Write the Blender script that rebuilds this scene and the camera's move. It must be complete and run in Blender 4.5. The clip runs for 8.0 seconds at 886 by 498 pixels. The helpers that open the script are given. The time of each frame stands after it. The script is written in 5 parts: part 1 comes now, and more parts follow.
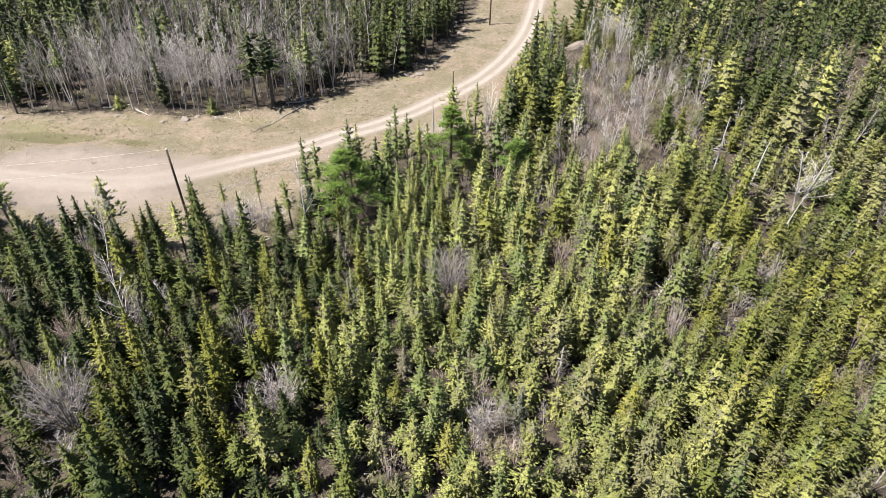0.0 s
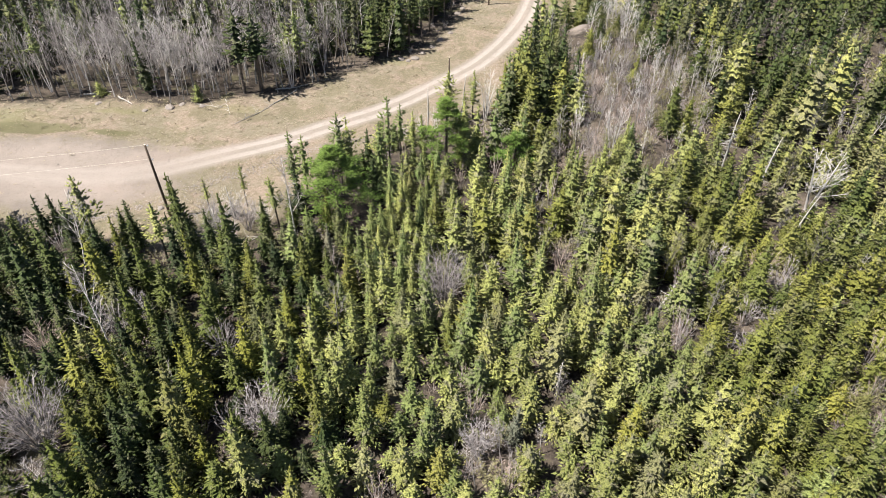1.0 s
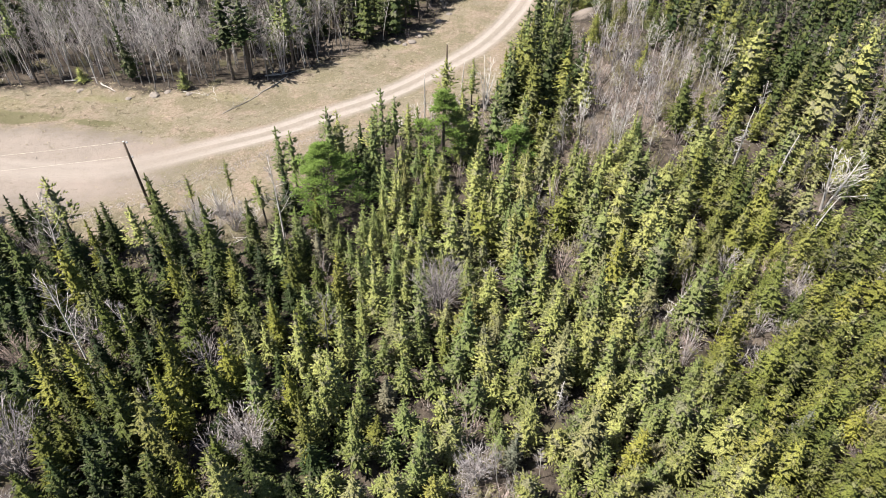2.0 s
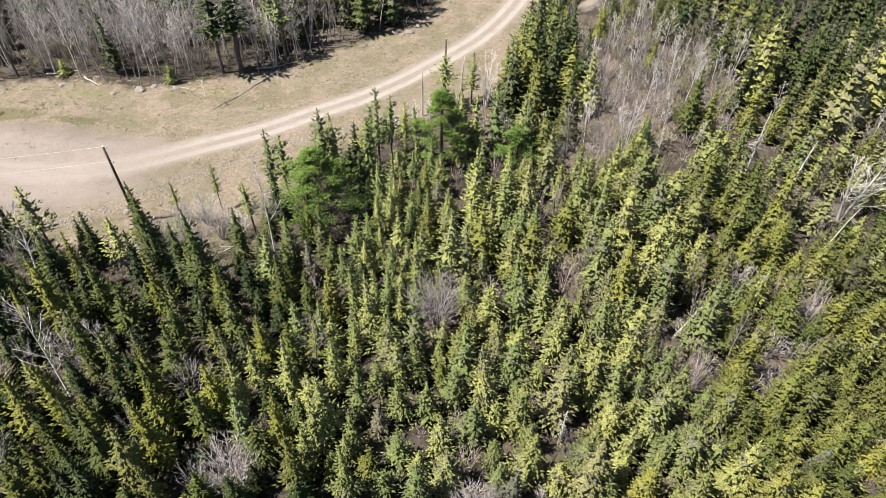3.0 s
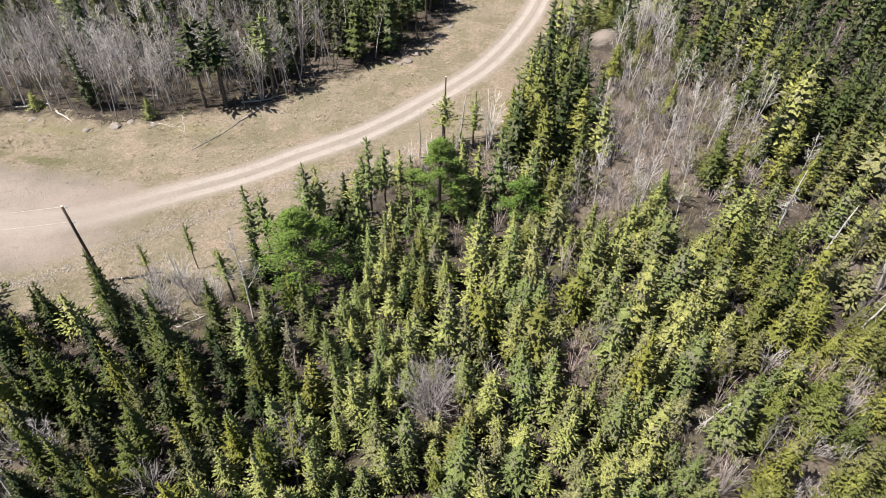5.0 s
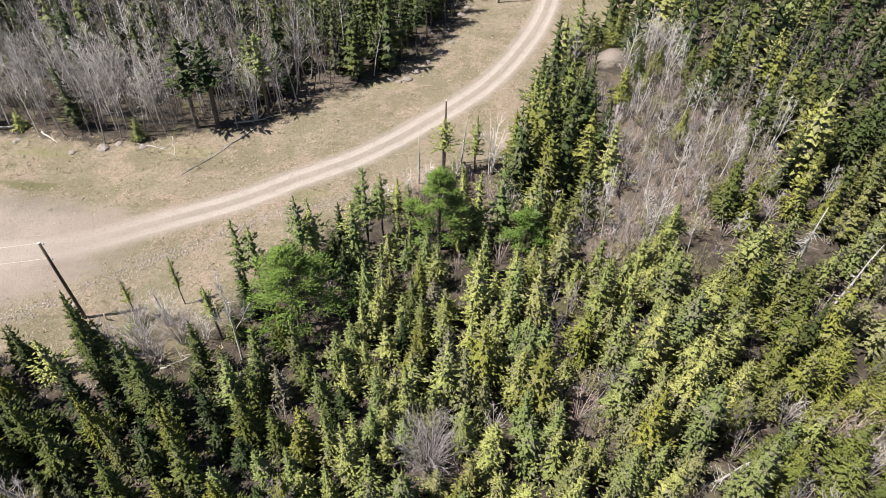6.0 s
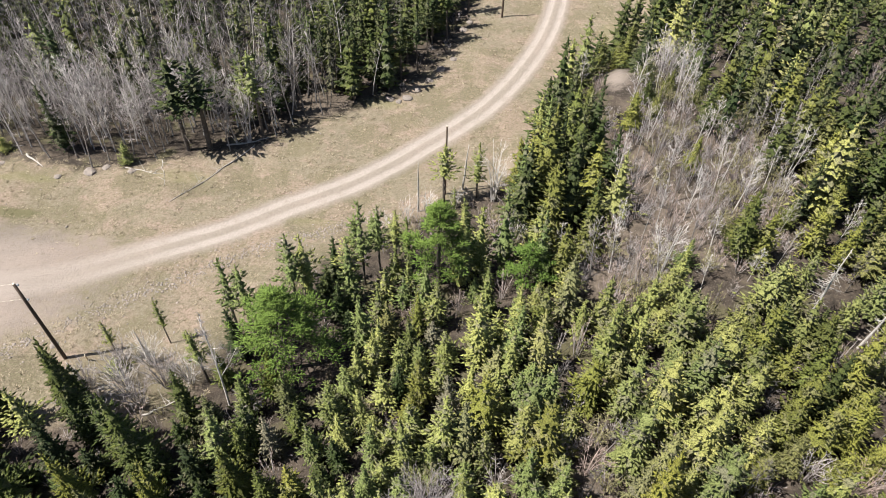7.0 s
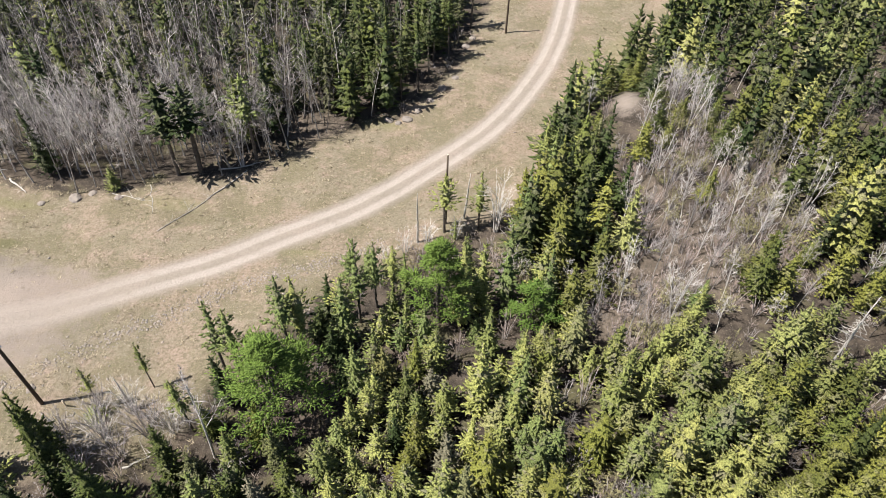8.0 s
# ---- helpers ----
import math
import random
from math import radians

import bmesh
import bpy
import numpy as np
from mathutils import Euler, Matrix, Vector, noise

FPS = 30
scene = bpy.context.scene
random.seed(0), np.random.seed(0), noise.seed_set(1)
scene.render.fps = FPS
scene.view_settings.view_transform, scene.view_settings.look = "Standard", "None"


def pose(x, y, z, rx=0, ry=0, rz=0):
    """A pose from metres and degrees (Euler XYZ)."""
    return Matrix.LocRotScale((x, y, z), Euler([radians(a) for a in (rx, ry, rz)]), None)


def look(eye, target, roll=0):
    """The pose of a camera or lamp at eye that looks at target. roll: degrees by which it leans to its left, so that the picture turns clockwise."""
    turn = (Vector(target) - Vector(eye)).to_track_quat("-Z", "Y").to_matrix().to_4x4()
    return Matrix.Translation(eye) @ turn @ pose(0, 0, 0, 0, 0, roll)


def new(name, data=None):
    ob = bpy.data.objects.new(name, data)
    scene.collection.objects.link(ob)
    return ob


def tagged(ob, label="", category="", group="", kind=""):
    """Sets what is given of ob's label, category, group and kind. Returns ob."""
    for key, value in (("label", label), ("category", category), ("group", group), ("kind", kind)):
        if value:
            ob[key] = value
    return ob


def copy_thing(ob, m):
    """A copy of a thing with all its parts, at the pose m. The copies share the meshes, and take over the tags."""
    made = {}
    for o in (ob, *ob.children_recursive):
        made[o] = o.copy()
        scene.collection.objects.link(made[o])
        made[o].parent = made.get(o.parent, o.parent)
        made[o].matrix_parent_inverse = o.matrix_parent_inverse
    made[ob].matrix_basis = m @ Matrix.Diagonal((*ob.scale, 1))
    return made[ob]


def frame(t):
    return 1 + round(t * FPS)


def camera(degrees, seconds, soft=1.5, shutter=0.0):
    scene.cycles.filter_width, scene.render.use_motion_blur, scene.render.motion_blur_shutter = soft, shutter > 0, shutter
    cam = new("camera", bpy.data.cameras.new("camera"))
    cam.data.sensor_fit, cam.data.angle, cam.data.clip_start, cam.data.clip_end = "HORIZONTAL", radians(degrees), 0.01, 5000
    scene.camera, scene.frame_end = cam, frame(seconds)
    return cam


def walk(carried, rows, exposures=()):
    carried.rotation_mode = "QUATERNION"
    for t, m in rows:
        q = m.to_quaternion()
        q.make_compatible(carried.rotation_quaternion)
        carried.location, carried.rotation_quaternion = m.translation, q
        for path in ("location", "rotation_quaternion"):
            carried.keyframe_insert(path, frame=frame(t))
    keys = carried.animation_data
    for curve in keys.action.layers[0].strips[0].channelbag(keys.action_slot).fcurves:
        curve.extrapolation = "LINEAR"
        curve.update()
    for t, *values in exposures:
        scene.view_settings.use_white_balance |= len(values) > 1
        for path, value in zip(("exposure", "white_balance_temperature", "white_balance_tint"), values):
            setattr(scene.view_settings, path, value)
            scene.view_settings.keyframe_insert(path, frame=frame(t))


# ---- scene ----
cam = camera(67.0, 8.0, soft=0.58)
PATH = [
    (0, 0.882, 0.243, 45.446, 51.16, 1.04, 1.29),
    (0.5, 1.143, 2.464, 45.476, 50.03, 1.09, 1.26),
    (1, 1.348, 4.697, 45.502, 48.90, 1.16, 1.25),
    (1.5, 1.507, 6.936, 45.526, 47.77, 1.22, 1.25),
    (2.8, 1.748, 12.727, 45.567, 44.86, 1.41, 1.29),
    (3, 1.768, 13.610, 45.570, 44.62, 1.44, 1.30),
    (3.5, 1.803, 15.807, 45.575, 44.39, 1.51, 1.34),
    (4, 1.821, 17.986, 45.575, 44.39, 1.58, 1.39),
    (4.5, 1.825, 20.147, 45.569, 44.39, 1.65, 1.46),
    (6, 1.792, 26.543, 45.508, 44.48, 1.81, 1.73),
    (6.5, 1.773, 28.660, 45.473, 44.53, 1.84, 1.85),
    (7, 1.754, 30.780, 45.430, 44.59, 1.86, 1.99),
    (7.5, 1.734, 32.910, 45.378, 44.66, 1.87, 2.14),
    (8, 1.715, 35.062, 45.316, 44.75, 1.87, 2.30),
]
walk(cam, [(t, pose(x, y, z, rx, 0, rz) @ pose(0, 0, 0, 0, 0, lean)) for t, x, y, z, rx, lean, rz in PATH],
     exposures=((0, 1.25), (3, 1.17), (4.5, 1.09), (8, 1.07)))

# ---------------------------------------------------------------- world and light
SUN_ELEVATION, SUN_FROM = 61.0, 253.0   # degrees; the bearing (clockwise from +y) that the sun stands at
world = bpy.data.worlds.new("sky")
scene.world = world
world.use_nodes = True
wn = world.node_tree.nodes
sky = wn.new("ShaderNodeTexSky")
sky.sky_type, sky.sun_disc = "NISHITA", False
sky.sun_elevation, sky.sun_rotation = radians(SUN_ELEVATION), radians(SUN_FROM)
wn["Background"].inputs[1].default_value = 0.05
world.node_tree.links.new(sky.outputs[0], wn["Background"].inputs[0])
sun = new("sun", bpy.data.lights.new("sun", "SUN"))
sun.data.energy, sun.data.angle, sun.data.color = 5.0, radians(0.5), (1.0, 0.95, 0.87)
az, el = radians(SUN_FROM), radians(SUN_ELEVATION)
toward = Vector((math.sin(az) * math.cos(el), math.cos(az) * math.cos(el), math.sin(el)))
sun.matrix_world = look(toward * 200, (0, 0, 0))


# ---------------------------------------------------------------- node helpers and materials
class Nodes:
    """A small builder for one material's node tree."""

    def __init__(self, name):
        self.mat = bpy.data.materials.new(name)
        self.mat.use_nodes = True
        self.tree = self.mat.node_tree
        self.tree.nodes.clear()

    def add(self, kind, **inputs):
        node = self.tree.nodes.new("ShaderNode" + kind)
        for key, value in inputs.items():
            self.put(node.inputs[key.replace("_", " ")], value)
        return node

    def put(self, socket, value):
        if isinstance(value, bpy.types.NodeSocket):
            self.tree.links.new(value, socket)
        else:
            socket.default_value = value

    def noise(self, vector, scale, detail=4.0, rough=0.6):
        return self.add("TexNoise", Vector=vector, Scale=scale, Detail=detail, Roughness=rough).outputs[0]

    def math(self, op, a, b=0.0, c=0.0):
        node = self.tree.nodes.new("ShaderNodeMath")
        node.operation = op
        for i, v in enumerate((a, b, c)):
            self.put(node.inputs[i], v)
        return node.outputs[0]

    def step(self, value, low, high, a=0.0, b=1.0):
        """A soft step of value from low to high."""
        node = self.tree.nodes.new("ShaderNodeMapRange")
        node.interpolation_type = "SMOOTHSTEP"
        for i, v in enumerate((value, low, high, a, b)):
            self.put(node.inputs[i], v)
        return node.outputs[0]

    def mix(self, factor, a, b):
        node = self.tree.nodes.new("ShaderNodeMix")
        node.data_type = "RGBA"
        self.put(node.inputs[0], factor)
        for i, v in ((6, a), (7, b)):
            self.put(node.inputs[i], v if isinstance(v, bpy.types.NodeSocket) else (*v, 1.0))
        return node.outputs[2]

    def attribute(self, name):
        node = self.tree.nodes.new("ShaderNodeAttribute")
        node.attribute_name = name
        return node.outputs["Fac"]

    def place(self):
        return self.tree.nodes.new("ShaderNodeNewGeometry").outputs["Position"]

    def local(self):
        return self.tree.nodes.new("ShaderNodeTexCoord").outputs["Object"]

    def island(self):
        return self.tree.nodes.new("ShaderNodeNewGeometry").outputs["Random Per Island"]

    def chance(self):
        return self.tree.nodes.new("ShaderNodeObjectInfo").outputs["Random"]

    def finish(self, colour, rough=0.85, bump=None, height=0.05, passing=0.0, gloss=0.3):
        shader = self.add("BsdfPrincipled", Roughness=rough)
        shader.inputs["Specular IOR Level"].default_value = gloss
        self.put(shader.inputs["Base Color"], colour if isinstance(colour, bpy.types.NodeSocket) else (*colour, 1.0))
        if bump is not None:
            node = self.add("Bump", Height=bump, Strength=1.0, Distance=height)
            self.put(shader.inputs["Normal"], node.outputs[0])
        last = shader.outputs[0]
        if passing:
            leaf = self.add("BsdfTranslucent", Color=colour)
            both = self.add("MixShader")
            both.inputs[0].default_value = passing
            self.put(both.inputs[1], last)
            self.put(both.inputs[2], leaf.outputs[0])
            last = both.outputs[0]
        out = self.add("OutputMaterial")
        self.put(out.inputs[0], last)
        return self.mat


def needles(name, dark, light, stand=False, passing=0.02, bias=1.0, grey=0.55):
    """Conifer foliage: varied from tree to tree and from spray to spray, with some grey-brown dead sprays."""
    n = Nodes(name)
    tree = n.attribute("tint") if stand else n.chance()
    spray = n.island()
    worn = n.noise(n.place(), 0.9, 3.0)
    colour = n.mix(n.math("POWER", n.math("MULTIPLY_ADD", tree, 0.62, n.math("MULTIPLY", spray, 0.38)), bias), dark, light)
    kind = n.math("FRACT", n.math("MULTIPLY_ADD", tree, 7.37, 0.13))
    colour = n.mix(n.step(kind, 0.68, 0.80, 0.0, 0.55), colour, tuple(0.4 * (a + b) * k for a, b, k in zip(dark, light, (0.60, 0.82, 0.95))))
    colour = n.mix(n.step(kind, 0.13, 0.06, 0.0, grey), colour, (0.205, 0.185, 0.115))
    colour = n.mix(n.step(n.math("ADD", worn, n.math("MULTIPLY", spray, 0.32)), 0.70, 0.84, 0.0, 1.4 * grey), colour, (0.185, 0.17, 0.125))
    # fine noise paints the shade between needle tufts into the colour as near-black gaps
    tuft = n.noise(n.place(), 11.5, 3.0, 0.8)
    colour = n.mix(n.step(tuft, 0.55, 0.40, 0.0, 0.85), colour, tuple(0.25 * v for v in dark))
    return n.finish(colour, 0.62, n.noise(n.place(), 20.0, 3.0, 0.7), 0.07, passing=passing, gloss=0.25)


def bark(name, a, b, scale=6.0, rough=0.9):
    n = Nodes(name)
    p = n.local()
    grain = n.noise(p, scale, 5.0)
    colour = n.mix(n.step(grain, 0.35, 0.68), a, b)
    colour = n.mix(n.math("MULTIPLY", n.chance(), 0.5), colour, tuple(0.7 * v for v in a))
    return n.finish(colour, rough, grain, 0.02)


def twigs(name, a, b, stand=False):
    n = Nodes(name)
    tree = n.attribute("tint") if stand else n.chance()
    colour = n.mix(n.math("MULTIPLY_ADD", n.island(), 0.45, n.math("MULTIPLY", tree, 0.55)), a, b)
    return n.finish(colour, 0.8)


def stand_bark(name, a, b):
    """Stems of a whole wood, some pale and some dark."""
    n = Nodes(name)
    colour = n.mix(n.step(n.attribute("tint"), 0.35, 0.9), a, b)
    colour = n.mix(n.math("MULTIPLY", n.step(n.noise(n.place(), 3.0), 0.5, 0.62), 0.6), colour, tuple(0.45 * v for v in b))
    return n.finish(colour, 0.85)


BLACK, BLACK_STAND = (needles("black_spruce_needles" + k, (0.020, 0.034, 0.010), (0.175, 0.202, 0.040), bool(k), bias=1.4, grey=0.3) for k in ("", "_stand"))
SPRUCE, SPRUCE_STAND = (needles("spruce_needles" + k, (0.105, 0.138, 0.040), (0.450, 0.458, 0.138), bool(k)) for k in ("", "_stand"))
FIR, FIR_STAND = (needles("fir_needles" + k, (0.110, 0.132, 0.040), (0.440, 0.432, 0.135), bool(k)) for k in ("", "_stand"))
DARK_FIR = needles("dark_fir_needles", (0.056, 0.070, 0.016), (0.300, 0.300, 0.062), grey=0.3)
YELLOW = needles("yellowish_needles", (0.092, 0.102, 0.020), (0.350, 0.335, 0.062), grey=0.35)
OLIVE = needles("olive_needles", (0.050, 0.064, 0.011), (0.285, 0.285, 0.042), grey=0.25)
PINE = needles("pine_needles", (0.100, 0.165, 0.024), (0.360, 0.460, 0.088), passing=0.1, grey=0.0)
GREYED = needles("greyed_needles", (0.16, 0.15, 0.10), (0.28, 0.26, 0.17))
BARK_DARK = bark("spruce_bark", (0.07, 0.058, 0.048), (0.18, 0.155, 0.135))
BARK_PALE = bark("birch_bark", (0.62, 0.58, 0.56), (0.40, 0.37, 0.355), 4.0, 0.7)
BARK_GREY = bark("aspen_bark", (0.36, 0.335, 0.315), (0.15, 0.135, 0.125), 5.0)
DEAD_WOOD = bark("dead_wood", (0.50, 0.47, 0.44), (0.30, 0.28, 0.26), 5.0)
TWIG_GREY = twigs("grey_twigs", (0.130, 0.113, 0.112), (0.44, 0.40, 0.396))
TWIG_RED = twigs("reddish_twigs", (0.22, 0.165, 0.145), (0.44, 0.35, 0.315))
TWIG_STAND = twigs("woods_twigs", (0.034, 0.029, 0.028), (0.250, 0.226, 0.228), True)
STEM_STAND = stand_bark("woods_stems", (0.060, 0.052, 0.046), (0.56, 0.52, 0.50))
TWIG_WHITE = twigs("pale_twigs", (0.34, 0.31, 0.295), (0.56, 0.53, 0.505))
TWIG_OLIVE = twigs("budding_twigs", (0.17, 0.155, 0.080), (0.31, 0.285, 0.155))


def ground_material():
    """Sand, dry grass, wheel ruts, wet hollow and forest litter, blended by the distances kept on the mesh."""
    n = Nodes("earth")
    p = n.place()
    big, mid, fine = n.noise(p, 0.11, 5.0), n.noise(p, 0.7, 5.0), n.noise(p, 4.5, 6.0, 0.7)
    grit = n.noise(p, 16.0, 3.0, 0.7)
    ragged = n.math("MULTIPLY_ADD", mid, 2.4, n.math("MULTIPLY_ADD", fine, 1.0, -1.7))
    # dry verge: straw with green and pinkish patches, pale stalks and darker tufts
    speck = n.noise(p, 9.0, 4.0, 0.8)
    verge = n.mix(n.step(big, 0.44, 0.56), (0.240, 0.186, 0.146), (0.192, 0.166, 0.121))
    verge = n.mix(n.step(mid, 0.50, 0.68), verge, (0.268, 0.202, 0.165))
    verge = n.mix(n.math("MULTIPLY", n.step(n.noise(p, 0.21, 6.0, 0.7), 0.47, 0.58), 0.8), verge, (0.132, 0.120, 0.071))
    verge = n.mix(n.math("MULTIPLY", n.step(n.noise(p, 0.9, 6.0, 0.75), 0.52, 0.66), 0.6), verge, (0.140, 0.123, 0.070))
    verge = n.mix(n.math("MULTIPLY", n.step(fine, 0.48, 0.58), 0.85), verge, (0.121, 0.099, 0.067))
    verge = n.mix(n.math("MULTIPLY", n.step(speck, 0.52, 0.62), 0.7), verge, (0.296, 0.250, 0.197))
    verge = n.mix(n.math("MULTIPLY", n.step(speck, 0.46, 0.36), 0.7), verge, (0.100, 0.082, 0.055))
    clumps = n.noise(p, 1.7, 5.0, 0.75)
    verge = n.mix(n.math("MULTIPLY", n.step(clumps, 0.53, 0.62), 0.6), verge, (0.118, 0.102, 0.066))
    # sand
    sand = n.mix(n.step(mid, 0.35, 0.7), (0.209, 0.176, 0.153), (0.174, 0.148, 0.129))
    sand = n.mix(n.math("MULTIPLY", n.step(n.math("MULTIPLY_ADD", n.noise(p, 0.35, 3.0), 0.35, n.noise(p, 2.6, 5.0, 0.8)), 0.70, 0.80), 0.75), sand, (0.161, 0.135, 0.106))
    sand = n.mix(n.math("MULTIPLY", n.step(n.noise(p, 0.05, 2.0), 0.5, 0.65), 0.35), sand, (0.274, 0.219, 0.190))
    sand = n.mix(n.math("MULTIPLY", n.step(speck, 0.58, 0.70), 0.35), sand, (0.165, 0.144, 0.122))
    sand = n.mix(n.math("MULTIPLY", n.step(n.attribute("sand"), 0.8, 3.0), 0.35), sand, (0.300, 0.252, 0.222))
    sand = n.mix(n.math("MULTIPLY", n.step(clumps, 0.57, 0.66), 0.45), sand, (0.135, 0.114, 0.090))
    rut = n.mix(n.step(fine, 0.35, 0.7), (0.335, 0.294, 0.265), (0.291, 0.254, 0.226))
    # forest litter
    litter = n.mix(n.step(mid, 0.38, 0.62), (0.032, 0.026, 0.021), (0.075, 0.059, 0.047))
    litter = n.mix(n.math("MULTIPLY", n.step(fine, 0.50, 0.66), 0.6), litter, (0.115, 0.094, 0.077))
    litter = n.mix(n.math("MULTIPLY", n.step(n.noise(p, 0.35, 4.0), 0.52, 0.64), 0.5), litter, (0.085, 0.085, 0.036))
    litter = n.mix(n.math("MULTIPLY", n.step(speck, 0.55, 0.66), 0.45), litter, (0.20, 0.175, 0.15))
    glade = n.mix(n.step(fine, 0.38, 0.65), (0.130, 0.104, 0.084), (0.055, 0.046, 0.036))
    glade = n.mix(n.math("MULTIPLY", n.step(speck, 0.53, 0.64), 0.45), glade, (0.25, 0.21, 0.175))
    litter = n.mix(n.step(n.math("ADD", n.attribute("glade"), n.math("MULTIPLY", ragged, 0.25)), 0.25, 0.75), litter, glade)
    # joined
    opened = n.step(n.math("MULTIPLY_ADD", ragged, 1.3, n.attribute("cleared")), -0.9, 0.9)
    colour = n.mix(opened, litter, verge)
    sandy = n.step(n.math("MULTIPLY_ADD", ragged, 2.2, n.attribute("sand")), -1.6, 1.6)
    colour = n.mix(sandy, colour, sand)
    side = n.math("ABSOLUTE", n.attribute("road"))
    wobble = n.math("MULTIPLY_ADD", ragged, 0.30, side)
    lane = n.step(wobble, 2.4, 1.2)
    lane = n.math("MULTIPLY", lane, 0.75)
    colour = n.mix(lane, colour, n.mix(0.45, sand, rut))
    wheel = n.math("ABSOLUTE", n.math("SUBTRACT", n.math("MULTIPLY_ADD", ragged, 0.10, side), 0.86))
    colour = n.mix(n.math("MULTIPLY", n.step(wheel, 0.60, 0.22), n.math("MULTIPLY", n.step(mid, 0.25, 0.55, 0.4, 0.95), n.step(n.attribute("sand"), 1.5, -3.0, 0.12, 1.0))), colour, rut)
    fresh = n.step(n.math("MULTIPLY_ADD", ragged, 0.35, n.attribute("fresh")), 0.35, 0.9)
    colour = n.mix(n.math("MULTIPLY", fresh, 0.25), colour, (0.165, 0.170, 0.065))
    wet = n.step(n.math("MULTIPLY_ADD", ragged, 0.30, n.attribute("wet")), 0.35, 0.75)
    colour = n.mix(n.math("MULTIPLY", wet, 0.85), colour, (0.105, 0.098, 0.050))
    rough = n.math("MULTIPLY_ADD", wet, -0.2, 0.95)
    bump = n.math("MULTIPLY_ADD", fine, 0.7, n.math("MULTIPLY", grit, 0.3))
    return n.finish(colour, rough, bump, 0.14, gloss=0.2)


def stone_material():
    n = Nodes("field_stone")
    p = n.place()
    colour = n.mix(n.step(n.noise(p, 3.0, 5.0), 0.35, 0.65), (0.34, 0.285, 0.25), (0.21, 0.19, 0.178))
    colour = n.mix(n.math("MULTIPLY", n.island(), 0.6), colour, (0.15, 0.13, 0.115))
    return n.finish(colour, 0.85, n.noise(p, 12.0), 0.03)


def plain_wood(name, a, b):
    n = Nodes(name)
    streak = n.add("Mapping", Vector=n.local())
    streak.inputs["Scale"].default_value = (14.0, 14.0, 0.8)
    return n.finish(n.mix(n.noise(streak.outputs[0], 1.0, 5.0), a, b), 0.85)


EARTH, STONE = ground_material(), stone_material()
POLE_WOOD = plain_wood("creosoted_wood", (0.035, 0.025, 0.02), (0.11, 0.08, 0.06))
CUT_WOOD = plain_wood("weathered_cut_wood", (0.55, 0.48, 0.38), (0.68, 0.60, 0.48))
WIRE_METAL = Nodes("bare_aluminium").finish((0.50, 0.46, 0.40), 0.5)
WIRE_METAL.node_tree.nodes["Principled BSDF"].inputs["Metallic"].default_value = 0.6
PORCELAIN = Nodes("grey_porcelain").finish((0.35, 0.37, 0.40), 0.3)
STRAW = twigs("straw", (0.24, 0.20, 0.135), (0.37, 0.315, 0.235))

# ---------------------------------------------------------------- plan of the ground
ROAD = [(19.5, 165), (17.2, 146), (14.8, 131.1), (13.1, 122.3), (10.8, 114.5), (7.7, 106.8), (4.3, 100.4), (1.2, 96.1), (-2.9, 91.4),
        (-6.1, 87.8), (-9.7, 84.4), (-12.7, 82.2), (-15.6, 80.2), (-18.3, 78.1), (-21.0, 76.2), (-24.5, 74.3), (-27.9, 72.5),
        (-31.6, 70.4), (-36.4, 68.4), (-43.0, 67.4), (-54.0, 68.0), (-70.0, 69.0), (-120.0, 72.0)]
# the woods' edge north and south of the clearing, west to east
NORTH_EDGE = [(-130, 88), (-66, 85.8), (-59, 83.4), (-50, 85.6), (-44, 85.3), (-38, 84.2), (-33, 85.6), (-28, 87.4), (-22.5, 88.8), (-18.5, 92),
              (-15.5, 95.5), (-10, 99), (-6, 102), (-3, 108.6), (-0.6, 113), (1.6, 121), (3.8, 134), (7, 150), (10, 170)]
SOUTH_EDGE = [(-130, 58), (-66, 61), (-53, 62), (-47, 57.5), (-44, 57.8), (-38, 57.6), (-33, 56.2), (-28, 54.8), (-23, 55.2), (-18.6, 58.2),
              (-16.6, 63.6), (-13, 70), (-9.3, 73.8), (-3.5, 78.4), (3.0, 83), (7.2, 86.8), (12.3, 95.4), (17.6, 103.2), (22.6, 109.2),
              (25.6, 115.4), (30.2, 125.6), (32.6, 138), (36, 152), (40, 172)]
SAND_TOP = [(-130, 74), (-58, 73), (-55, 75.4), (-48, 76), (-40, 75), (-34, 74.3), (-29, 73.4), (-24, 72.6)]
SAND_LOW = [(-130, 63), (-53, 63.5), (-48, 60), (-44, 60.5), (-38, 61.5), (-33, 64), (-27, 67), (-22, 72.0)]


def smooth(line, step=0.6):
    """Points along a Catmull-Rom curve passing the corners of line."""
    p = np.array(line, float)
    p = np.vstack((2 * p[0] - p[1], p, 2 * p[-1] - p[-2]))
    out = []
    for a, b, c, d in zip(p, p[1:], p[2:], p[3:]):
        for t in np.arange(0, 1, step / max(step, np.linalg.norm(c - b))):
            out.append(0.5 * (2 * b + (c - a) * t + (2 * a - 5 * b + 4 * c - d) * t * t + (3 * b - a - 3 * c + d) * t ** 3))
    out = np.array(out + [p[-2]])
    return out[np.append(True, np.linalg.norm(np.diff(out, axis=0), axis=1) > 0.2 * step)]


ROAD_LINE = smooth(ROAD)
ROAD_WAY = np.gradient(ROAD_LINE, axis=0)
ROAD_WAY /= np.linalg.norm(ROAD_WAY, axis=1)[:, None]


def soft(v):
    v = np.clip(v, 0, 1)
    return v * v * (3 - 2 * v)


